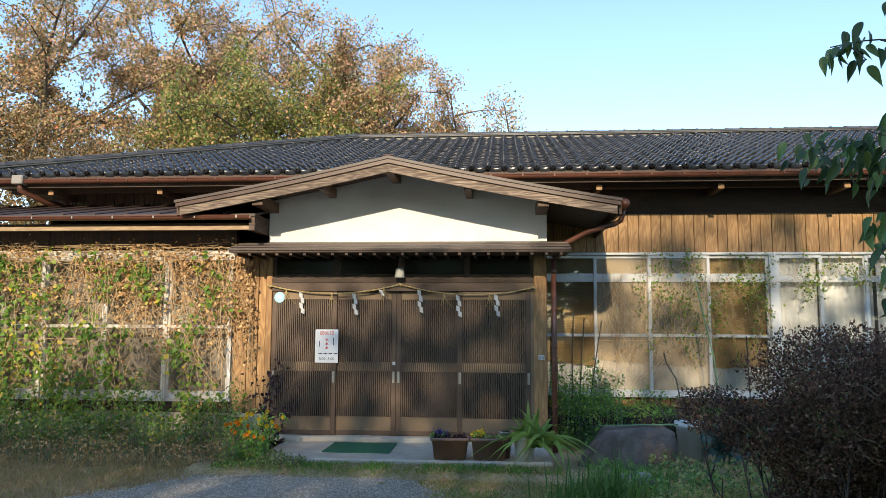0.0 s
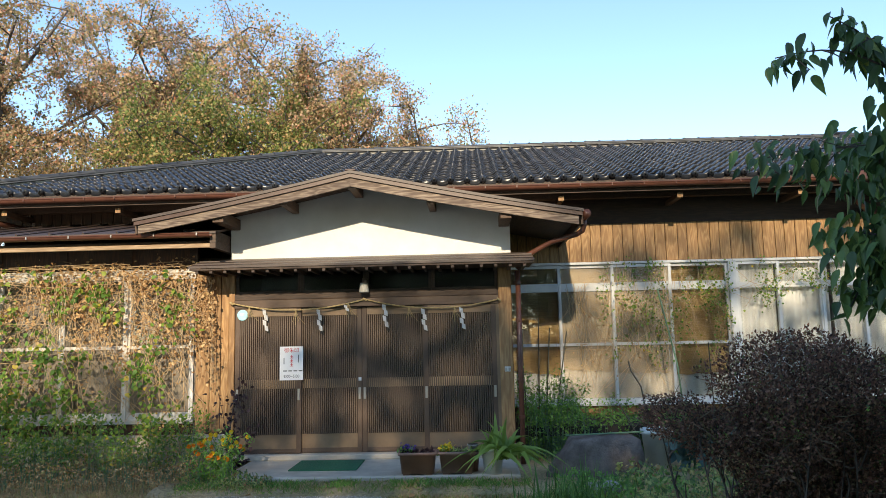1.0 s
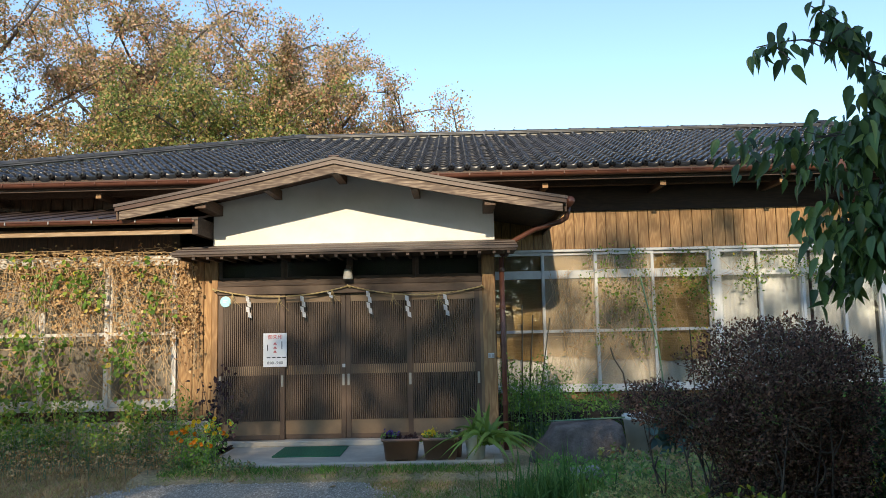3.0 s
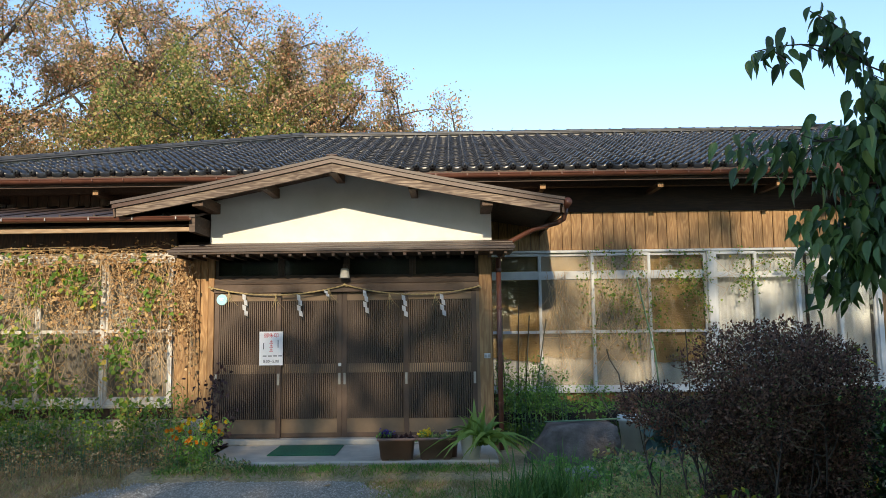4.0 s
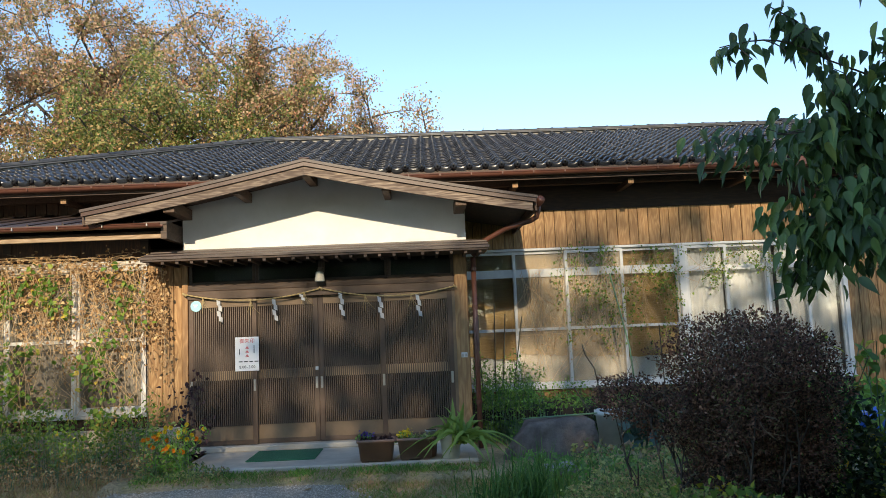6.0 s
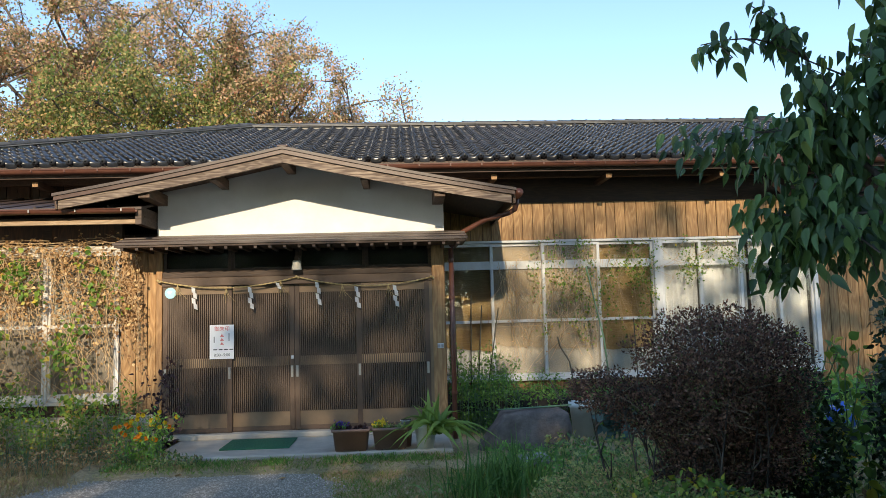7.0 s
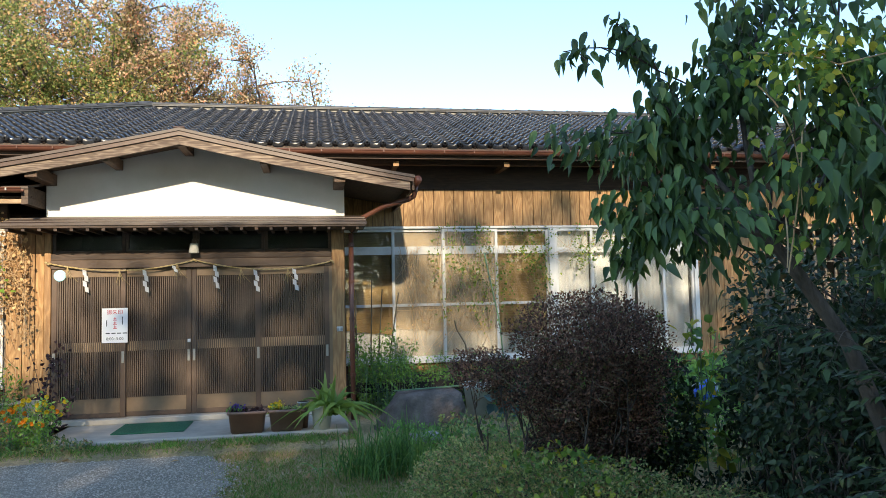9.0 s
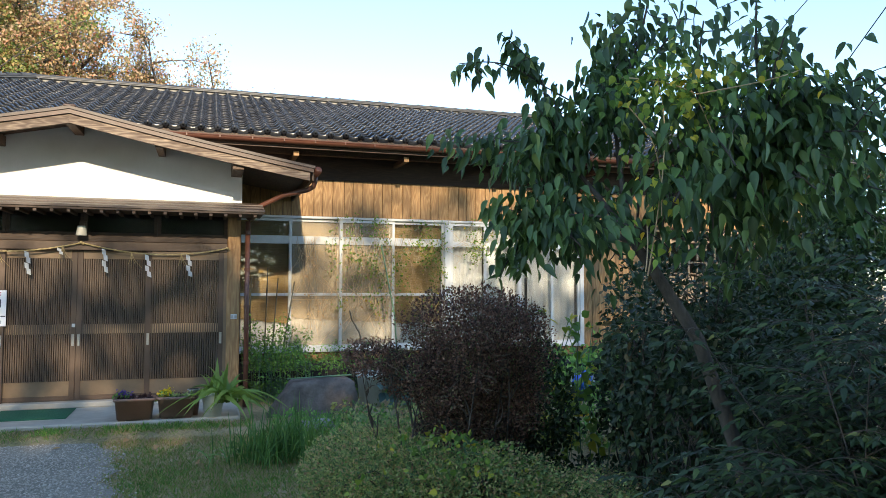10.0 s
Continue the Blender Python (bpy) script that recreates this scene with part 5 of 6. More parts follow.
def lay_tiles():
    shapes = {e: tile_arrays(e) for e in (False, True)}
    datas = {}
    rot = np.array(Matrix.Rotation(ANG, 3, "X"))
    slope_len = (RY - EY) / math.cos(ANG)
    nrow = int(slope_len / TROW) + 1
    rest_V, rest_F, off = [], [], 0
    made = 0
    for r in range(nrow):
        s = r * TROW
        y, z = EY + s * math.cos(ANG), EZ + s * math.sin(ANG)
        i = 0
        x = CX0
        while x < CX1:
            if x + TW * 0.3 > CX0 + (y - EY) - 0.1 and x + TW * 0.7 < CX1 - (y - EY) + 0.1:
                e = r == 0
                loc = np.array((x, y, z)) + rng.normal(size=3) * (0.003, 0.003, 0.0025)
                tilt = rng.normal() * 0.012
                if r < 6 and -2.4 < x < 9.4 and made < 300:
                    if e not in datas:
                        ob = mesh_from("roof_tile", *shapes[e], M["tile"], main_roof, True)
                        datas[e] = ob.data
                    else:
                        ob = new("roof_tile", datas[e])
                        ob.parent = main_roof
                    ob.location = loc
                    ob.rotation_euler = (ANG + tilt * 0.5, tilt, 0)
                    made += 1
                else:
                    V, F = shapes[e]
                    rest_V.append(V @ rot.T + loc)
                    rest_F.append(F + off)
                    off += len(V)
            x += TW
    ob = mesh_from("roof_tiles", np.concatenate(rest_V), np.concatenate(rest_F), M["tile_rest"], main_roof, True)
    tagged(ob, "", "", "", "stuff")


def island_tile():
    """The tile glaze where the pieces are joined: tone by piece."""
    m = M["tile"].copy()
    m.name = "roof_tile_field"
    nt = m.node_tree
    geo = nt.nodes.new("ShaderNodeNewGeometry")
    for l in list(nt.links):
        if l.from_node.type == "OBJECT_INFO":
            nt.links.new(geo.outputs["Random Per Island"], l.to_socket)
    return m


M["tile_rest"] = island_tile()


def ridge_run(name, p, q, label):
    """A ridge of stacked flat courses under round cap tiles."""
    t = thing(name, label, "ridge", kind="structure")
    p, q = Vector(p), Vector(q)
    L = (q - p).length
    d = (q - p).normalized()
    side = d.cross(Vector((0, 0, 1))).normalized()
    up = side.cross(d)
    base = Matrix((side, d, up)).transposed().to_4x4()
    base.translation = p
    for k, (w, z0, z1, mat) in enumerate(((0.20, -0.10, 0.03, "mortar"), (0.30, 0.03, 0.055, "ridge_tile"), (0.27, 0.06, 0.085, "ridge_tile"))):
        bm = boxes((-w / 2, w / 2, 0, L, z0, z1), bevel=0.006)
        bm.transform(base)
        part("course", bm, M[mat], t)
    n = int(L / 0.30)
    data = None
    for i in range(n):
        if data is None:
            bm = bmesh.new()
            rows = []
            for y, r in ((0, 0.085), (0.03, 0.092), (0.05, 0.078), (0.31, 0.070)):
                rows.append([bm.verts.new((r * math.cos(a), y, 0.085 + r * 0.75 * math.sin(a))) for a in (math.pi * k / 8 for k in range(9))])
            for a, b in zip(rows, rows[1:]):
                for k in range(8):
                    bm.faces.new((a[k], a[k + 1], b[k + 1], b[k]))
            bm.faces.new(rows[0])
            ob = part("cap_tile", bm, M["ridge_tile"], t, "", True)
            data = ob.data
        else:
            ob = new("cap_tile", data)
            ob.parent = t
        ob.matrix_basis = base @ Matrix.Translation((0, i * L / n, 0.004 * math.sin(i * 1.7)))
    return t


ridge_run("ridge", (JX0, RY, RZ + 0.02), (JX1, RY, RZ + 0.02), "main ridge of dark tiles bedded in pale mortar")
ridge_run("hip_ridge", (CX0 + 0.1, EY + 0.1, EZ + 0.09), (JX0, RY, RZ + 0.04), "sloping hip ridge of dark tiles")
ridge_run("hip_ridge", (CX1 - 0.1, EY + 0.1, EZ + 0.09), (JX1, RY, RZ + 0.04), "sloping hip ridge of dark tiles")
for x in (JX1,):
    orn = thing("ridge_end_tile", "dark ornamental end tile on the ridge", "tile", "ridge ends", "structure")
    part("plate", boxes((x - 0.1, x + 0.1, RY - 0.17, RY - 0.1, RZ + 0.0, RZ + 0.14), bevel=0.03), M["tile"], orn)
    part("roll", tube([(x - 0.17, RY - 0.12, RZ + 0.14), (x + 0.13, RY - 0.12, RZ + 0.14)], 0.035, 8), M["tile"], orn)

# ---- things at the entrance ----
# lamp over the doors
lamp = thing("porch_lamp", "small cream porch lamp over the doors, unlit", "lamp")
bm = lathe([(0.062, 0.0), (0.066, 0.008), (0.052, 0.115), (0.045, 0.125), (0.0, 0.127)][:4], 18)
bm.transform(Matrix.Translation((-0.06, -0.13, 2.255)))
part("shade", bm, surf("cream_shade", (0.6, 0.57, 0.5), (0.7, 0.66, 0.58), 9, 0.5, 0.03), lamp, "cream tapered shade", True)
part("bracket", boxes((-0.085, -0.035, -0.15, -0.01, 2.38, 2.42), (-0.10, -0.02, -0.03, -0.0, 2.35, 2.45), bevel=0.004), M["door_frame"], lamp)

# rope with paper streamers
rope_pts = []
for a, b in (((-1.84, 2.155), (-0.06, 2.17)), ((-0.06, 2.17), (1.70, 2.13))):
    for i in range(21):
        f = i / 20
        x = a[0] + (b[0] - a[0]) * f
        z = a[1] + (b[1] - a[1]) * f - 0.115 * (1 - (2 * f - 1) ** 2)
        rope_pts.append((x, -0.075, z))


def rope_z(x):
    return min(rope_pts, key=lambda p: abs(p[0] - x))[2]


rope = thing("straw_rope", "thin twisted straw rope strung over the doors", "rope")
cur = []
for ph in (0, math.pi):
    c = []
    for i in range(len(rope_pts) - 1):
        for s in range(4):
            f = s / 4
            p = [rope_pts[i][k] * (1 - f) + rope_pts[i + 1][k] * f for k in range(3)]
            an = ph + (i * 4 + s) * 1.1
            c.append((p[0], p[1] + 0.005 * math.cos(an), p[2] + 0.005 * math.sin(an)))
    cur.append(c)
part_rope = stems("strand", cur, 0.0065, M["rope"], rope, 6, 1.0)
for x in (-1.84, -0.06, 1.70):
    part("knot", tube([(x - 0.02, -0.08, rope_z(x) + 0.01), (x, -0.085, rope_z(x)), (x + 0.02, -0.07, rope_z(x) - 0.02)], 0.014, 7), M["rope"], rope)
    part("hook", boxes((x - 0.006, x + 0.006, -0.075, -0.025, rope_z(x) + 0.0, rope_z(x) + 0.012)), M["chrome"], rope)
for x in (-1.60, -0.98, -0.28, 0.52, 1.12):
    for dx, ln in ((0.0, 0.20), (0.03, 0.15), (-0.025, 0.16), (0.08, 0.19)):
        z = rope_z(x)
        part("straw_tassel", tube([(x, -0.078, z + 0.004), (x + dx * 0.5, -0.085, z - ln * 0.5), (x + dx * 1.6, -0.082, z - ln)], 0.004, 4, 0.5), M["rope"], rope)
for x, s in ((-1.40, 1.0), (-0.68, 1.0), (-0.32, 0.55), (0.19, 1.05), (0.70, 1.0), (1.20, 1.0)):
    st = thing("paper_streamer", "white folded zigzag paper streamer on the rope", "streamer", "paper streamers")
    z = rope_z(x) - 0.004
    w, h = 0.048, 0.07 * s
    for k in range(4 if s > 0.6 else 2):
        bm = bmesh.new()
        xo = x + (0.0, 0.022, 0.004, 0.030)[k] - 0.02
        y = -0.083 - 0.005 * (k % 2)
        q = [(xo, y, z - k * h), (xo + w, y - 0.004, z - k * h - 0.018), (xo + w + 0.006, y - 0.006, z - (k + 1) * h - 0.018), (xo + 0.006, y - 0.002, z - (k + 1) * h)]
        bm.faces.new([bm.verts.new(v) for v in q])
        bmesh.ops.solidify(bm, geom=bm.faces[:], thickness=0.002)
        part("fold", bm, M["paper"], st)

# poster
po = thing("poster", "white paper notice with red and black writing, taped to the door", "notice")
po_sheet = part("sheet", boxes((-1.197, -0.887, -0.036, -0.033, 1.13, 1.57), bevel=0.001), M["paper"], po)


def lettering(text, x, z, size, material, parent, y=-0.0375):
    cu = bpy.data.curves.new("lettering", "FONT")
    cu.body, cu.size, cu.extrude, cu.align_x = text, size, 0.0004, "CENTER"
    ob = new("lettering", cu)
    ob.matrix_basis = pose(x, y, z, 90, 0, 0)
    dg = bpy.context.evaluated_depsgraph_get()
    me = bpy.data.meshes.new_from_object(ob.evaluated_get(dg))
    bpy.data.objects.remove(ob)
    me.materials.append(material)
    ob = new("lettering", me)
    ob.matrix_basis = pose(x, y, z, 90, 0, 0)
    ob.parent = parent


lettering("御朱印", -1.04, 1.495, 0.066, M["ink_red"], po_sheet)
lettering("8:00~5:00", -1.04, 1.165, 0.052, M["ink_black"], po_sheet)
for k in range(3):
    part("red_line", boxes((-1.063, -1.017, -0.0378, -0.0365, 1.31 + 0.052 * k, 1.318 + 0.052 * k), (-1.056, -1.024, -0.0378, -0.0365, 1.328 + 0.052 * k, 1.336 + 0.052 * k), (-1.045, -1.037, -0.0378, -0.0365, 1.318 + 0.052 * k, 1.328 + 0.052 * k), (-1.045, -1.037, -0.0378, -0.0365, 1.336 + 0.052 * k, 1.352 + 0.052 * k)), M["ink_red"], po_sheet)
for k in range(4):
    part("black_line", boxes((-1.15 + 0.068 * k, -1.10 + 0.068 * k, -0.0378, -0.0365, 1.245, 1.258)), M["ink_black"], po_sheet)
part("black_line", boxes((-0.955, -0.945, -0.0378, -0.0365, 1.36, 1.46)), M["ink_black"], po_sheet)
part("black_line", boxes((-1.145, -1.135, -0.0378, -0.0365, 1.34, 1.42)), M["ink_black"], po_sheet)

disc = thing("round_sign", "small round pale blue sticker on the door", "sticker")
bm = lathe([(0.072, 0.0), (0.072, 0.006), (0.066, 0.009)], 24)
bm.transform(pose(-1.70, -0.03, 1.995, 90, 0, 0))
part("plate", bm, M["sky_blue"], disc)
part("print_bar", boxes((-1.735, -1.675, -0.0415, -0.0385, 2.005, 2.018), (-1.725, -1.69, -0.0415, -0.0385, 1.985, 1.996)), M["paper"], disc)
lock = tagged(part("door_lock", boxes((-0.165, -0.125, 0.018, 0.024, 1.105, 1.15), bevel=0.003), M["white_frame"]), "small white lock plate on the door", "lock")
bell = thing("doorbell", "small white double switch plate on the post", "doorbell")
bell_plate = part("plate", boxes((1.755, 1.835, -0.042, -0.031, 1.19, 1.255), bevel=0.004), M["white_frame"], bell)
for x in (1.772, 1.818):
    part("button", boxes((x - 0.014, x + 0.014, -0.048, -0.0425, 1.20, 1.24), bevel=0.003), M["chrome"], bell_plate)


def downpipe(name, pts, r, label):
    t = thing(name, label, "downpipe", kind="structure")
    part("pipe", tube(pts, r, 10), M["copper"], t, "", True)
    for p, q in zip(pts, pts[1:]):
        if q[2] < p[2] - 0.8:
            for f in (0.12, 0.5, 0.88):
                z = p[2] + (q[2] - p[2]) * f
                part("collar", tube([(p[0], p[1], z - 0.02), (p[0], p[1], z + 0.02)], r * 1.25, 10), M["copper"], t)
    return t


downpipe("downpipe", [(1.96, -0.05, 2.50), (1.96, -0.05, 1.2), (1.96, -0.05, 0.02)], 0.034, "reddish brown downpipe beside the entrance post")
downpipe("roof_downpipe", [(-6.15, 0.90, 3.82), (-6.15, 0.92, 3.68), (-5.98, 1.3, 3.55), (-5.75, 1.74, 3.5)], 0.045, "grey-brown eave outlet with a bent pipe")
part("hopper", boxes((-6.24, -6.06, 0.82, 0.98, 3.76, 3.90), bevel=0.012), M["hopper"], bpy.data.objects["roof_downpipe"])
downpipe("east_downpipe", [(6.99, 0.9, 3.84), (6.99, 0.92, 3.66), (7.15, 1.3, 3.52), (7.5, 1.72, 3.45), (8.2, 1.74, 3.4)], 0.045, "reddish brown eave outlet with a bent pipe")
part("hopper", boxes((6.90, 7.08, 0.82, 0.98, 3.76, 3.90), bevel=0.012), M["copper"], bpy.data.objects["east_downpipe"])
downpipe("porch_gutter", [(2.795, -0.72, gable_z(2.75) - 0.05), (2.795, 1.7, gable_z(2.75) - 0.07)], 0.055, "reddish brown gutter along the gable eave")
downpipe("porch_gutter_outlet", [(2.795, -0.5, gable_z(2.75) - 0.1), (2.79, -0.49, 3.02), (2.77, -0.48, 2.95), (2.70, -0.45, 2.91), (2.4, -0.3, 2.84), (2.1, -0.1, 2.70), (1.96, -0.05, 2.52)], 0.034, "bent reddish brown outlet pipe under the gable eave")

# door mat
mat = thing("door_mat", "green coarse doormat on the concrete slab", "mat")
part("pad", boxes((-0.86, -0.05, -0.93, -0.24, 0.121, 0.136), bevel=0.004), M["mat"], mat)


def trough(x, y, w, seed, flower):
    """A plastic plant trough with feet, rim, soil, plants."""
    t = thing("plant_trough", "brown plastic plant trough with small pansies", "planter", "plant troughs")
    bm = bmesh.new()
    d = 0.21
    prof = ((0.86, 0.0), (0.97, 0.2), (1.0, 0.2), (1.06, 0.205), (1.06, 0.235), (0.96, 0.235), (0.93, 0.19))
    rings = []
    for s, z in prof:
        ring = []
        for cx, cy in ((-1, -1), (1, -1), (1, 1), (-1, 1)):
            for a in range(3):
                an = math.atan2(cy, cx) - math.pi / 4 + a * math.pi / 4
                hw, hd = s * w / 2 - 0.03, s * d / 2 - 0.03
                ring.append(bm.verts.new((x + cx * hw + 0.03 * math.cos(an), y + cy * hd + 0.03 * math.sin(an), 0.135 + z)))
        rings.append(ring)
    for a, b in zip(rings, rings[1:]):
        for k in range(12):
            bm.faces.new((a[k], a[(k + 1) % 12], b[(k + 1) % 12], b[k]))
    bm.faces.new(rings[0][::-1])
    bmesh.ops.recalc_face_normals(bm, faces=bm.faces[:])
    box = part("box", bm, M["planter"], t, "", True)
    for fx in (-0.3, 0.3):
        part("foot", boxes((x + fx * w - 0.04, x + fx * w + 0.04, y - 0.08, y + 0.08, 0.118, 0.138)), M["planter"], box)
    part("soil", boxes((x - w * 0.45, x + w * 0.45, y - d * 0.42, y + d * 0.42, 0.30, 0.33)), M["soil"], t)
    n = 150
    P = np.stack((x + rng.uniform(-0.44, 0.44, n) * w, y + rng.uniform(-0.4, 0.4, n) * d, 0.33 + 0.05 * rng.random(n)), 1)
    leaves("foliage", P, rng.normal(size=(n, 3)) + (0, 0, 0.6), 0.05, 0.6, DIAMOND, M["leaf_purple"] if flower == "petal_violet" else M["leaf_low"], t)
    fx = x - w * 0.28 if flower == "petal_violet" else x - w * 0.3
    n = 60
    P = np.array((fx, y, 0.41)) + rng.normal(size=(n, 3)) * (0.035, 0.03, 0.022)
    leaves("blossom", P, rng.normal(size=(n, 3)) + (0, -0.6, 0.3), 0.035, 0.9, DIAMOND, M[flower], t)
    P = np.array((fx, y, 0.36)) + rng.normal(size=(50, 3)) * (0.045, 0.03, 0.02)
    leaves("flower_foliage", P, rng.normal(size=(50, 3)) + (0, 0, 0.7), 0.06, 0.4, DIAMOND, M["leaf_weed"], t)
    return t


trough(0.695, -1.2, 0.42, 1, "petal_violet")
trough(1.14, -1.18, 0.41, 2, "petal_yellow")


def round_pot(name, x, y, z, r, h, material, label):
    t = thing(name, label, "pot")
    bm = lathe([(r * 0.72, 0), (r * 0.96, h * 0.86), (r * 1.05, h * 0.87), (r * 1.05, h), (r * 0.95, h), (r * 0.92, h * 0.9)], 22)
    bm.transform(Matrix.Translation((x, y, z)))
    part("body", bm, M[material], t, "", True)
    bm = lathe([(r * 0.9, 0), (r * 0.88, 0.01)], 16)
    bm.transform(Matrix.Translation((x, y, z + h * 0.92)))
    part("soil", bm, M["soil"], t)
    return t


pot = round_pot("flower_pot", 1.54, -1.2, 0.12, 0.13, 0.28, "white_pot", "grey-white pot with long arching strap leaves")
blade_clump("plant", 1.54, -1.2, 0.36, 14, 0.45, 0.05, "leaf_blade", "", 0.04, 1.1, parent=pot, single=True)
blade_clump("plant", 1.71, -1.26, 0.28, 44, 0.62, 0.058, "leaf_blade", "broad strap-leaved plant with arching green leaves", 0.05, 1.25, single=True)
round_pot("flower_pot", 1.32, -1.05, 0.34, 0.065, 0.08, "white_frame", "small white pot behind the strap leaves")
round_pot("pedestal_pot", 1.32, -1.05, 0.12, 0.075, 0.22, "planter", "small brown pot carrying a white pot")

# stone, stakes, tub beside the hall windows
rock = bmesh.new()
bmesh.ops.create_icosphere(rock, subdivisions=4, radius=1.0)
for v in rock.verts:
    c = v.co.copy()
    n_ = noise.fractal(c * 1.3 + Vector((4, 2, 7)), 0.8, 2.0, 5)
    m_ = max(abs(c.x), abs(c.y), abs(c.z))
    c = c.lerp(c / m_, 0.75) * (1 + 0.13 * n_)
    taper = 1.0 - 0.20 * (c.z + 1) / 2
    v.co = Vector((2.78 + c.x * 0.56 * taper * (1.0 if c.x > 0 else 1.12 - 0.17 * (c.z + 1)) + 0.03 * c.z, -0.72 + c.y * 0.32 * taper, 0.19 + c.z * 0.27 + 0.02 * c.x))
tagged(part("garden_rock", rock, M["rock"], None, "", True), "large dark purplish grey garden rock", "rock")
for k in range(4):
    tagged(part("bamboo_stake", tube([(2.43 + 0.05 * k, -0.75 - 0.04 * k, 0.462 + 0.006 * k), (3.35 - 0.03 * k, -0.70 - 0.03 * k, 0.485 + 0.005 * (k % 2))], 0.008, 6), M["bamboo"]), "green garden stake lying on the rock", "stake", "stakes on the rock")
tub = round_pot("garden_tub", 3.60, -0.3, 0.0, 0.19, 0.47, "white_pot", "pale green-white tub among the plants")
c = thing("cabbage_plant", "blue-green broad-leaved vegetable plants", "plant")
P = np.array((4.0, -0.5, 0.28)) + rng.normal(size=(90, 3)) * (0.12, 0.1, 0.11)
leaves("foliage", P, rng.normal(size=(90, 3)) + (0, 0, 0.3), 0.16, 0.8, BROAD, M["leaf_teal"], c)
stems("stem", [bend((4.0 + rng.normal() * 0.12, -0.5, -0.03), (4.0 + rng.normal() * 0.15, -0.5, 0.45), 0, 0.04, 5) for i in range(8)], 0.01, M["bamboo"], c, 4)
for x, y, lean_, h in ((2.06, 1.2, 0.02, 1.75), (2.28, 1.25, 0.05, 1.9), (2.36, 1.2, 0.12, 1.75), (2.45, 1.2, 0.28, 1.7), (2.12, 1.15, -0.06, 1.6)):
    tagged(part("garden_stake", tube([(x, y, -0.03), (x + lean_, y, h)], 0.009, 6), M["dark_stake"]), "dark thin plant stake standing in the bed", "stake", "plant stakes")
for pts, r, m_ in ((((4.33, 0.9, -0.02), (4.27, 1.05, 1.2), (4.12, 1.35, 2.3)), 0.012, "bamboo"), (((3.62, -0.1, -0.02), (3.2, -0.1, 0.75)), 0.008, "dark_stake"), (((3.66, 0.0, 0.0), (3.55, 0.2, 0.95), (3.45, 0.3, 1.15), (3.42, 0.3, 1.28)), 0.009, "dark_stake"), (((4.72, 0.9, 0.0), (4.68, 0.9, 1.5)), 0.008, "dark_stake")):
    tagged(part("pole", tube(pts, r, 7), M[m_]), "slender garden pole leaning among the plants", "pole", "garden poles")
flat = bmesh.new()
bmesh.ops.create_cube(flat, size=1, matrix=pose(2.66, -1.85, 0.07, 4, -3, 12) @ Matrix.Diagonal((0.34, 0.22, 0.09, 1)))
bmesh.ops.bevel(flat, geom=flat.edges[:], offset=0.02, segments=2, affect="EDGES")
tagged(part("edging_stone", flat, M["stone"]), "pale flat edging stone in the grass", "stone")
reel = thing("hose_reel", "blue and white garden hose reel among weeds", "hose reel")
bm = lathe([(0.13, 0), (0.13, 0.02), (0.06, 0.025), (0.06, 0.13), (0.13, 0.135), (0.13, 0.155)], 18)
bm.transform(pose(5.6, -2.5, 0.5, 70, 0, 30))
part("drum", bm, M["blue_tarp"], reel, "", True)
part("stand", tube([(5.45, -2.5, -0.02), (5.5, -2.55, 0.62), (5.75, -2.6, 0.62), (5.75, -2.5, -0.02)], 0.015, 6), M["white_frame"], reel)


# weeds and climbers
def weed_bed(name, x0, x1, y0, y1, h, count, leaf, material, label, shape=DIAMOND):
    t = thing(name, label, "weeds", kind="stuff")
    n = count
    P = np.stack((rng.uniform(x0, x1, n), rng.uniform(y0, y1, n), np.zeros(n)), 1)
    hh = np.array([h * (0.55 + 0.6 * noise.noise((float(p[0]) * 2.2, float(p[1]) * 2.2, 5.0)) + 0.2) for p in P])
    P[:, 2] = np.maximum(0.02, hh * rng.random(n) ** 0.6)
    leaves("foliage", P, rng.normal(size=(n, 3)) + (0, 0, 0.15), leaf * (0.6 + 0.8 * rng.random(n)), 0.6, shape, M[material], t)
    cs = [bend((P[i, 0], P[i, 1], -0.03), P[i] + (0, 0, 0.05), 0, 0.08, 4) for i in range(0, n, 14)]
    stems("stem", cs, 0.004, M["bamboo"], t, 3)
    return t


weed_bed("weed_bed", 2.0, 4.7, 0.3, 1.65, 0.66, 6500, 0.046, "leaf_weed", "dense fresh green weeds under the windows")
weed_bed("weed_bed", 1.95, 2.9, 0.1, 1.5, 1.1, 3400, 0.04, "leaf_weed", "tall fresh green weeds beside the entrance")
weed_bed("ground_cover", 2.9, 5.4, -3.9, -0.9, 0.22, 4200, 0.06, "leaf_low", "low dull green plants in the bed")
weed_bed("ground_cover", 2.2, 3.6, -3.0, -1.2, 0.16, 1800, 0.05, "leaf_weed", "low green plants before the rock")
weed_bed("ground_cover", 3.3, 7.5, -7.4, -4.2, 0.2, 7000, 0.05, "leaf_nandina", "dark low plants under the bushes")
weed_bed("ground_cover", 5.0, 9.0, -4.0, 1.2, 0.8, 4500, 0.1, "leaf_weed", "green and overgrown plants by the hall")


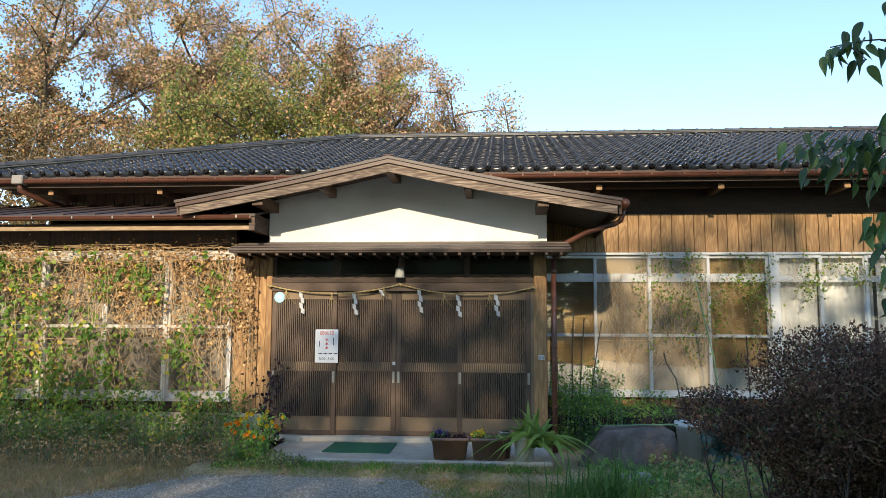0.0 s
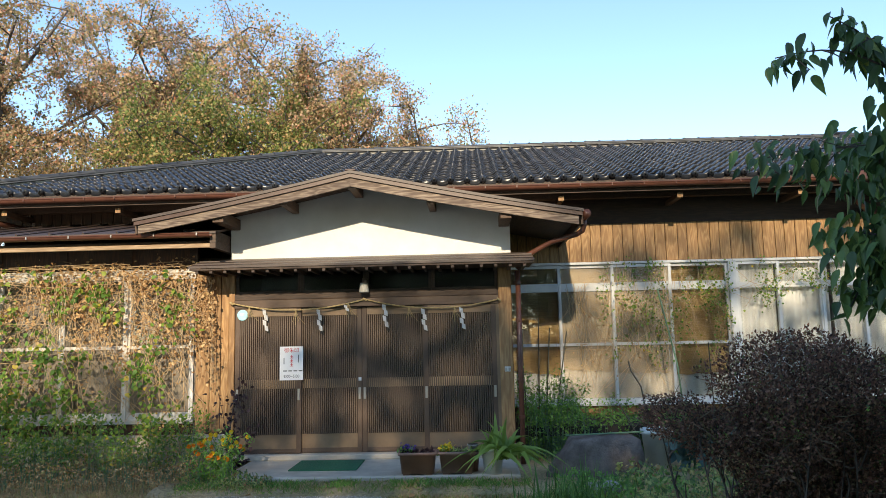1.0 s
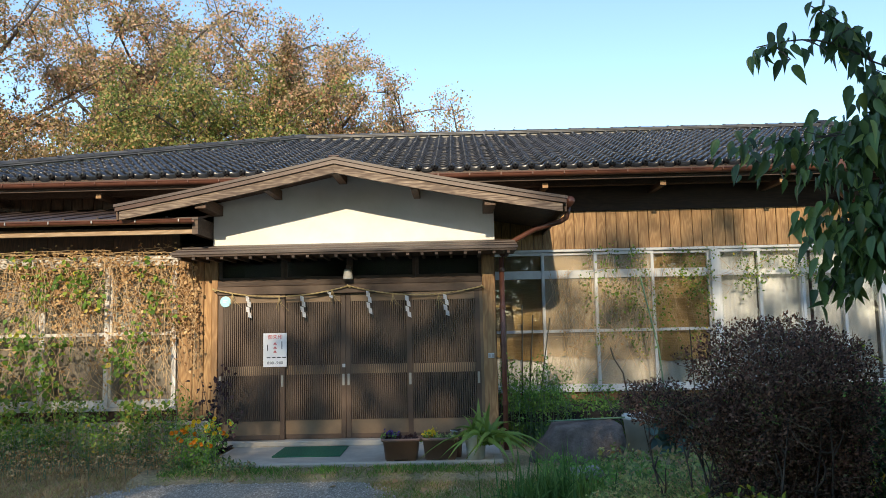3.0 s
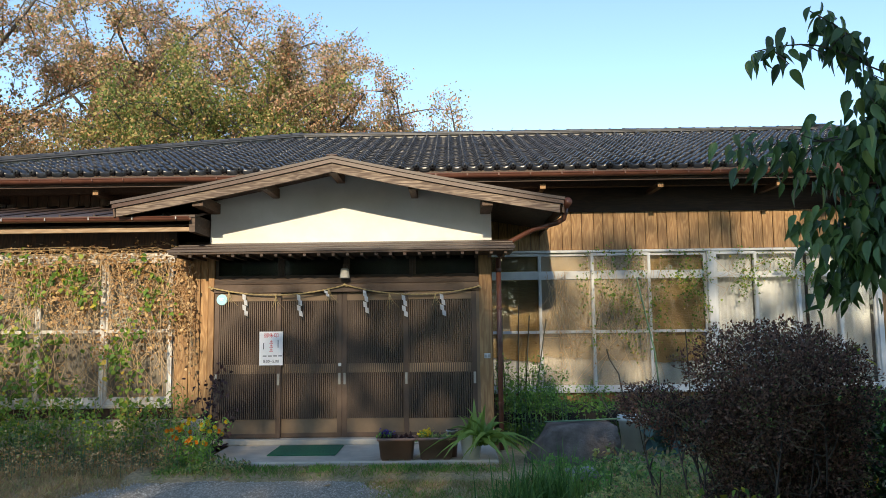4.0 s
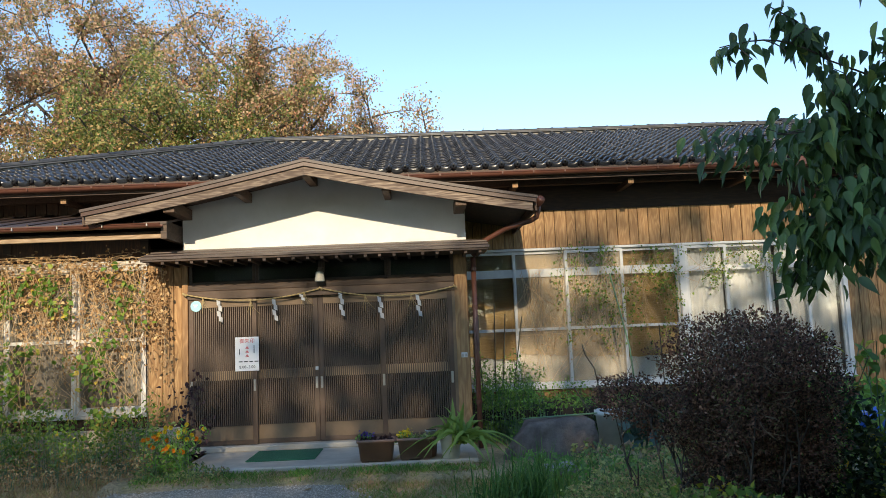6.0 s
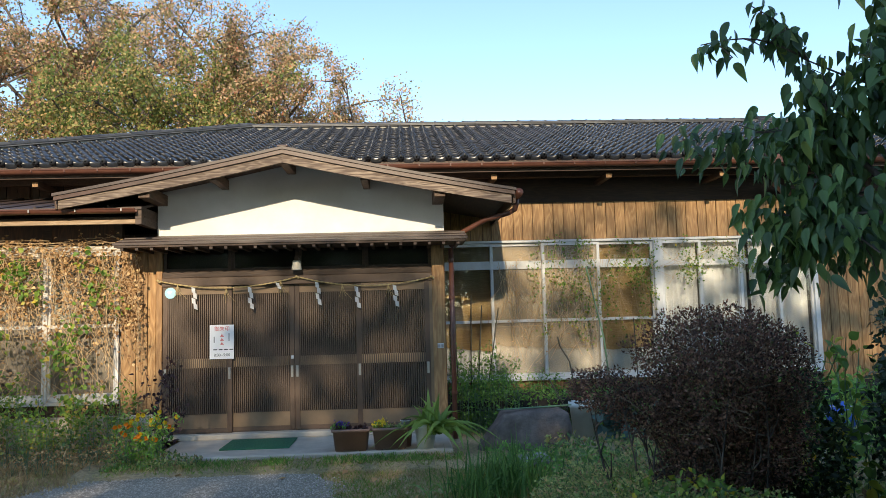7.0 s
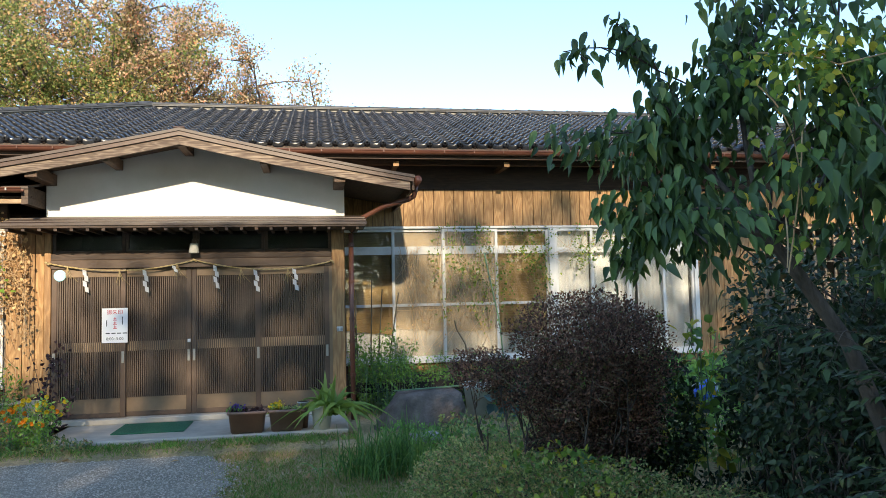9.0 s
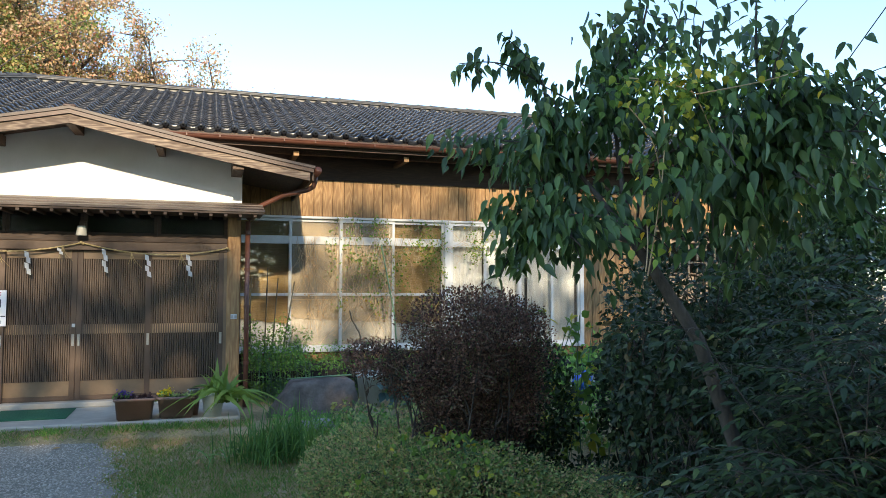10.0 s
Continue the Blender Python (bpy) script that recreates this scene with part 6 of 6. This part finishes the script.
def climber(name, x0, x1, y, z0, z1, n_stem, n_leaf, leaf, material, stem_mat, label, clumps=None, hang=0.5, wander=1.0):
    """Hanging stems with leaves along them."""
    t = thing(name, label, "vine")
    cs = []
    for i in range(n_stem):
        x = rng.uniform(x0, x1)
        a = z1 - (0.15 if rng.random() < 0.55 else 0.6 * (z1 - z0)) * rng.random()
        b = z0 + (z1 - z0) * rng.random() * hang
        k = 12
        f = np.linspace(0, 1, k)
        w = np.cumsum(np.cumsum(rng.normal(size=k)) * 0.6 + rng.normal(size=k)) * 0.026 * wander
        cs.append(np.stack((np.clip(x + w + rng.normal() * 0.15 * f, x0 - 0.12, x1 + 0.06), y + 0.02 * np.cumsum(rng.normal(size=k)) * 0.6 - 0.03 * f, a + (b - a) * f), 1))
    stems("stem", cs, 0.0033, M[stem_mat], t, 3, 0.8)
    P = []
    while len(P) < n_leaf:
        c = cs[rng.integers(0, n_stem)]
        p = c[rng.integers(0, 12)] + rng.normal(size=3) * (0.05, 0.03, 0.05)
        if clumps is None or rng.random() < clumps(p):
            P.append(p)
    leaves("foliage", P, rng.normal(size=(n_leaf, 3)) + (0, -0.2, -0.6), leaf * (0.6 + 0.8 * rng.random(n_leaf)), 0.8, BROAD, M[material], t, up=(0, -0.8, 0.3))
    return t


def left_dense(p):
    return 0.10 + 0.9 * max(0.0, min(1.0, (-3.6 - p[0]) / 1.4)) + (0.5 if p[2] < 0.7 else 0) + max(0.0, 0.6 - 3 * abs(p[0] + 2.65)) * (p[2] > 1.5) + 1.3 * noise.noise((p[0] * 1.9, p[2] * 1.9, 1))


def right_dense(p):
    return max(0.05, 0.5 + 0.9 * noise.noise((p[0] * 2.3, p[2] * 1.9, 8)))


climber("dry_tangle", -7.0, -2.2, -0.13, 1.55, 2.7, 80, 1700, 0.04, "leaf_dry", "twig", "tangled dry brown vines over the upper panes", lambda p: 0.4 + 1.3 * noise.noise((p[0] * 2.4, p[2] * 2, 7)), 0.8, 2.6)
climber("dry_climber", -7.0, -2.15, -0.12, 0.3, 2.66, 105, 2700, 0.042, "leaf_dry", "twig", "dried brown climbing vines hanging over the windows", lambda p: 0.25 + 1.3 * noise.noise((p[0] * 2, p[2] * 1.4, 4)) + (0.3 if p[2] > 1.7 else 0), 0.9, 1.9)
climber("dry_climber", -2.45, -2.12, -0.12, 1.0, 2.62, 34, 500, 0.04, "leaf_dry", "twig", "dried brown vines beside the entrance boards", None, 0.6, 1.3)
climber("green_climber", -7.2, -2.2, -0.2, 0.1, 2.6, 125, 5000, 0.064, "leaf_vine", "twig", "green climbing vine spreading over the window net", left_dense, 0.4, 1.6)
climber("dry_fringe", -6.9, -2.3, -0.14, 2.35, 2.78, 64, 300, 0.035, "leaf_dry", "twig", "tangled dry tendrils along the window heads", None, 0.9, 2.2)
climber("window_climber", 3.5, 5.2, WY - 0.14, 1.1, 2.78, 34, 1300, 0.036, "leaf_vine", "twig", "thin green vine climbing the window frames", right_dense, 0.5)
climber("window_climber", 5.2, 6.9, WY - 0.14, 2.0, 2.8, 26, 560, 0.036, "leaf_vine", "twig", "thin green vine along the window head", right_dense, 0.5)
climber("bare_climber", 2.75, 5.25, WY - 0.12, 0.7, 2.5, 62, 260, 0.026, "leaf_dry", "twig", "bare dry stems hanging before the window", None, 0.5)
rail = tagged(part("bamboo_rail", tube([(-7, -0.3, 0.27), (-4.5, -0.32, 0.26), (-2.3, -0.3, 0.28)], 0.012, 6), M["tan_stake"]), "pale bamboo rail tied along the vines", "rail")
for x in (-6.5, -4.6, -2.4):
    tagged(part("rail_post", tube([(x, -0.31, -0.05), (x, -0.31, 0.5)], 0.014, 6), M["tan_stake"]), "short pale bamboo post", "post", "bamboo posts")
weed_bed("weed_bank", -7.5, -1.7, -1.0, -0.1, 0.6, 2600, 0.05, "leaf_low", "bank of mixed weeds below the vines")
weed_bed("weed_bank", -7.5, -2.0, -0.95, -0.1, 0.85, 6000, 0.045, "leaf_vine", "yellow-green weeds below the vines")
weed_bed("step_weeds", -1.95, -0.95, -1.62, -1.2, 0.2, 1400, 0.04, "leaf_low", "low green weeds at the slab's corner")
weed_bed("dry_bank", -7.5, -1.9, -1.6, -0.2, 0.30, 6500, 0.032, "leaf_dry", "dry brown weeds along the vine bed")


def flower_clump(x, y, h, n, petal, label):
    t = thing("marigold", label, "flowers", "flowers by the step")
    c = [bend((x + rng.normal() * 0.10, y + rng.normal() * 0.08, -0.03), (x + rng.normal() * 0.11, y - 0.1 + rng.normal() * 0.1, h * (0.6 + 0.5 * rng.random())), 0, 0.06, 6) for i in range(n)]
    stems("stem", c, 0.005, M["bamboo"], t, 3)
    k = n * 22
    P = np.array([c[rng.integers(0, n)][rng.integers(1, 6)] for i in range(k)]) + rng.normal(size=(k, 3)) * 0.045
    leaves("foliage", P, rng.normal(size=(k, 3)), 0.06, 0.4, DIAMOND, M["leaf_weed"], t)
    for q in c:
        a = np.arange(11) * 2 * math.pi / 11
        e = q[-1]
        A = np.stack((np.cos(a), -0.3 + 0 * a, np.sin(a)), 1)
        leaves("flower", np.repeat(e[None], 22, 0) + np.concatenate((A * 0.0, A * 0.004 + (0, -0.008, 0))), np.concatenate((A, A + (0, -0.5, 0))), 0.030, 0.6, DIAMOND, M[petal], t, up=(0, -1, 0.3))


flower_clump(-1.68, -1.25, 0.50, 15, "petal_orange", "orange marigolds in bloom beside the step")
flower_clump(-1.50, -1.2, 0.56, 17, "petal_yellow", "small yellow daisies beside the step")
c = thing("purple_plant", "dark purple-leaved sapling beside the doors", "plant")
cs = [bend((-1.5 + rng.normal() * 0.05, -0.95, 0.08), (-1.46 + rng.normal() * 0.14, -0.85 + rng.normal() * 0.08, 0.6 + 0.6 * rng.random()), 0, 0.05, 8) for i in range(7)]
stems("stem", cs, 0.006, M["bark"], c, 4)
P = np.array([cs[rng.integers(0, 7)][rng.integers(1, 8)] for i in range(260)]) + rng.normal(size=(260, 3)) * 0.05
leaves("foliage", P, rng.normal(size=(260, 3)), 0.06, 0.7, BROAD, M["leaf_purple"], c)

# ---- gravel, grass ----
bm = bmesh.new()
ring = [(-2.5, -2.6), (-1.9, -1.75), (-1.0, -1.62), (0.2, -1.66), (0.58, -2.2), (0.66, -3.2), (0.82, -4.5), (0.95, -6.5), (1.0, -12.5), (-4.5, -12.5), (-4.2, -6.0), (-3.2, -3.4)]
fine = []
for (xa, ya), (xb, yb) in zip(ring, ring[1:] + ring[:1]):
    for k in range(8):
        f = k / 8
        x, y = xa + (xb - xa) * f, ya + (yb - ya) * f
        fine.append((x + 0.12 * noise.noise((x * 3, y * 3, 0)), y + 0.12 * noise.noise((x * 3, y * 3, 9))))
bm.faces.new([bm.verts.new((x, y, 0.014)) for x, y in fine])
structure("gravel_path", bm, M["gravel_bed"], "grey gravel path before the entrance", "path")


def inside(x, y):
    hit = False
    for (xa, ya), (xb, yb) in zip(fine, fine[1:] + fine[:1]):
        if (ya > y) != (yb > y) and x < (xb - xa) * (y - ya) / (yb - ya) + xa:
            hit = not hit
    return hit


def pebbles(n):
    cand = np.stack((rng.uniform(-3.6, 1.0, n), rng.uniform(-6.2, -1.5, n)), 1)
    cand = np.array([c for c in cand if inside(c[0] + rng.normal() * 0.13, c[1] + rng.normal() * 0.10)])
    m = len(cand)
    T = np.array(((1, 0, 0), (-1, 0, 0), (0, 1, 0), (0, -1, 0), (0, 0, 1), (0, 0, -1)), float)
    F = np.array(((0, 2, 4), (2, 1, 4), (1, 3, 4), (3, 0, 4), (2, 0, 5), (1, 2, 5), (3, 1, 5), (0, 3, 5)))
    s = rng.uniform(0.005, 0.013, (m, 1, 1))
    Tm = np.repeat(T[None], m, 0) * rng.uniform(0.6, 1.3, (m, 6, 1))
    a = rng.uniform(0, 6.28, m)
    R = np.stack((np.stack((np.cos(a), -np.sin(a), 0 * a), 1), np.stack((np.sin(a), np.cos(a), 0 * a), 1), np.stack((0 * a, 0 * a, 0.6 + 0 * a), 1)), 1)
    V = np.einsum("nij,nkj->nki", R, Tm) * s
    V[:, :, :2] += cand[:, None, :]
    V[:, :, 2] += 0.016
    ob = mesh_from("gravel", V.reshape(-1, 3), (F[None] + (np.arange(m) * 6)[:, None, None]).reshape(-1, 3), M["gravel"])
    tagged(ob, "loose grey gravel on the path", "gravel", "", "stuff")


pebbles(46000)


def turf(name, n, x0, x1, y0, y1, h, material, label, keep):
    P = np.stack((rng.uniform(x0, x1, n), rng.uniform(y0, y1, n), np.zeros(n)), 1)
    P = P[[bool(keep(p[0], p[1])) for p in P]]
    m = len(P)
    P[:, 2] = 0.055 if name == "grass_edge" else -0.01
    ob = leaves(name, P, rng.normal(size=(m, 3)) * (0.6, 0.6, 0) + (0, 0, 0.75), h * (0.5 + rng.random(m)), 0.16, DIAMOND, M[material], None, up=(0, -1, 0.2))
    tagged(ob, label, "grass", "", "stuff")


def off_path(x, y):
    return not inside(x + rng.normal() * 0.12, y + rng.normal() * 0.1) and not (-1.78 < x < 1.8 and y > -1.33)


turf("clover", 16000, 0.7, 2.6, -4.6, -1.6, 0.035, "leaf_weed", "low clover patches in the lawn", lambda x, y: off_path(x, y) and noise.noise((x * 1.6, y * 1.6, 12)) + rng.normal() * 0.15 > 0.12)
turf("grass", 46000, 0.3, 2.9, -6.5, -1.3, 0.042, "grass", "short patchy lawn beside the path", lambda x, y: off_path(x, y) and noise.noise((x * 2, y * 2, 2)) + rng.normal() * 0.25 > -0.5)
turf("litter", 9000, -1.9, 1.9, -2.2, -1.45, 0.04, "dry_grass", "thin dry grass between gravel and slab", lambda x, y: not inside(x, y))
turf("grass_edge", 3800, -1.9, 1.95, -1.95, -1.31, 0.05, "grass", "green tufts along the slab", lambda x, y: noise.noise((x * 3, y * 3, 6)) > -0.35 and rng.random() < (y + 2.0) / 0.5 + 0.15)
turf("grass_edge", 2600, -1.9, 1.95, -1.62, -1.31, 0.055, "leaf_weed", "fresh green weeds along the slab", lambda x, y: noise.noise((x * 2, y * 3, 9)) > -0.1)
turf("dry_grass", 20000, -6.5, -1.6, -3.6, -0.9, 0.06, "dry_grass", "dry brownish grass before the vines", off_path)
tagged(leaves("fallen_leaf", np.array([(-1.05, -1.75, 0.03), (0.1, -2.1, 0.03), (-2.6, -1.9, 0.03), (-3.2, -1.6, 0.04), (1.0, -2.3, 0.04), (1.4, -3.1, 0.04), (0.7, -1.9, 0.04)]), rng.normal(size=(7, 3)) * (1, 1, 0.1), 0.09, 0.7, BROAD, M["leaf_dry"], None, up=(0, 0, 1)), "scattered fallen brown leaves on the ground", "leaves", "", "stuff")

# ---- cables ----
for a, b in (((8.3, -0.3, 3.6), (9.9, -3.0, 6.6)), ((8.0, -2.6, 2.8), (9.3, -5.3, 6.6))):
    d = Vector(b) - Vector(a)
    tagged(part("cable", tube([Vector(a) - d * 0.2, a, b, Vector(b) + d * 4], 0.007, 5), M["wire"]), "black overhead cable crossing the sky", "cable", "overhead cables", "structure")

# east window with a lattice
lat = thing("lattice_window", "window with a pale wooden lattice", "window", kind="structure")
for i in range(14):
    x = 9.27 + i * 0.2
    part("lattice_bar", boxes((x - 0.02, x + 0.02, WY - 0.03, WY, 0.6, 2.72)), M["pale_x"], lat)
for z in (0.62, 1.1, 1.6, 2.1, 2.5, 2.7):
    part("lattice_rail", boxes((9.27, 11.87, WY + 0.002, WY + 0.03, z - 0.02, z + 0.02)), M["pale_x"], lat)

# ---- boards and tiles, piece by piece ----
# dark boards down to the eave's shadow edge; that shade is in their colour
structure("frieze", boxes((1.9, 13.4, WY - 0.012, WY + 0.019, 3.37, 3.92)), M["frieze"], "dark brown frieze boards, with the eave's shade in their colour", "trim")
plank_row(wall_south, 1.9, 13.4, WY + 0.018, 2.77, 3.368, M["board"])
plank_row(wall_south, 8.0, 9.25, WY + 0.018, 0.32, 2.74, M["board"])
plank_row(wall_south, 1.98, 7.95, WY + 0.018, 0.31, 0.56, M["board"])
plank_row(wall_south, -6.1, -1.9, WY + 0.018, 3.5, 4.0, M["dark_board"])
side = structure("side_panel", boxes((-2.34, -1.89, 0.02, 0.08, 0.46, 2.66)), M["dark_board"], "brown boards between windows and entrance doors", "wall")
plank_row(side, -2.335, -1.892, 0.018, 0.47, 2.66, M["board"])
lay_tiles()
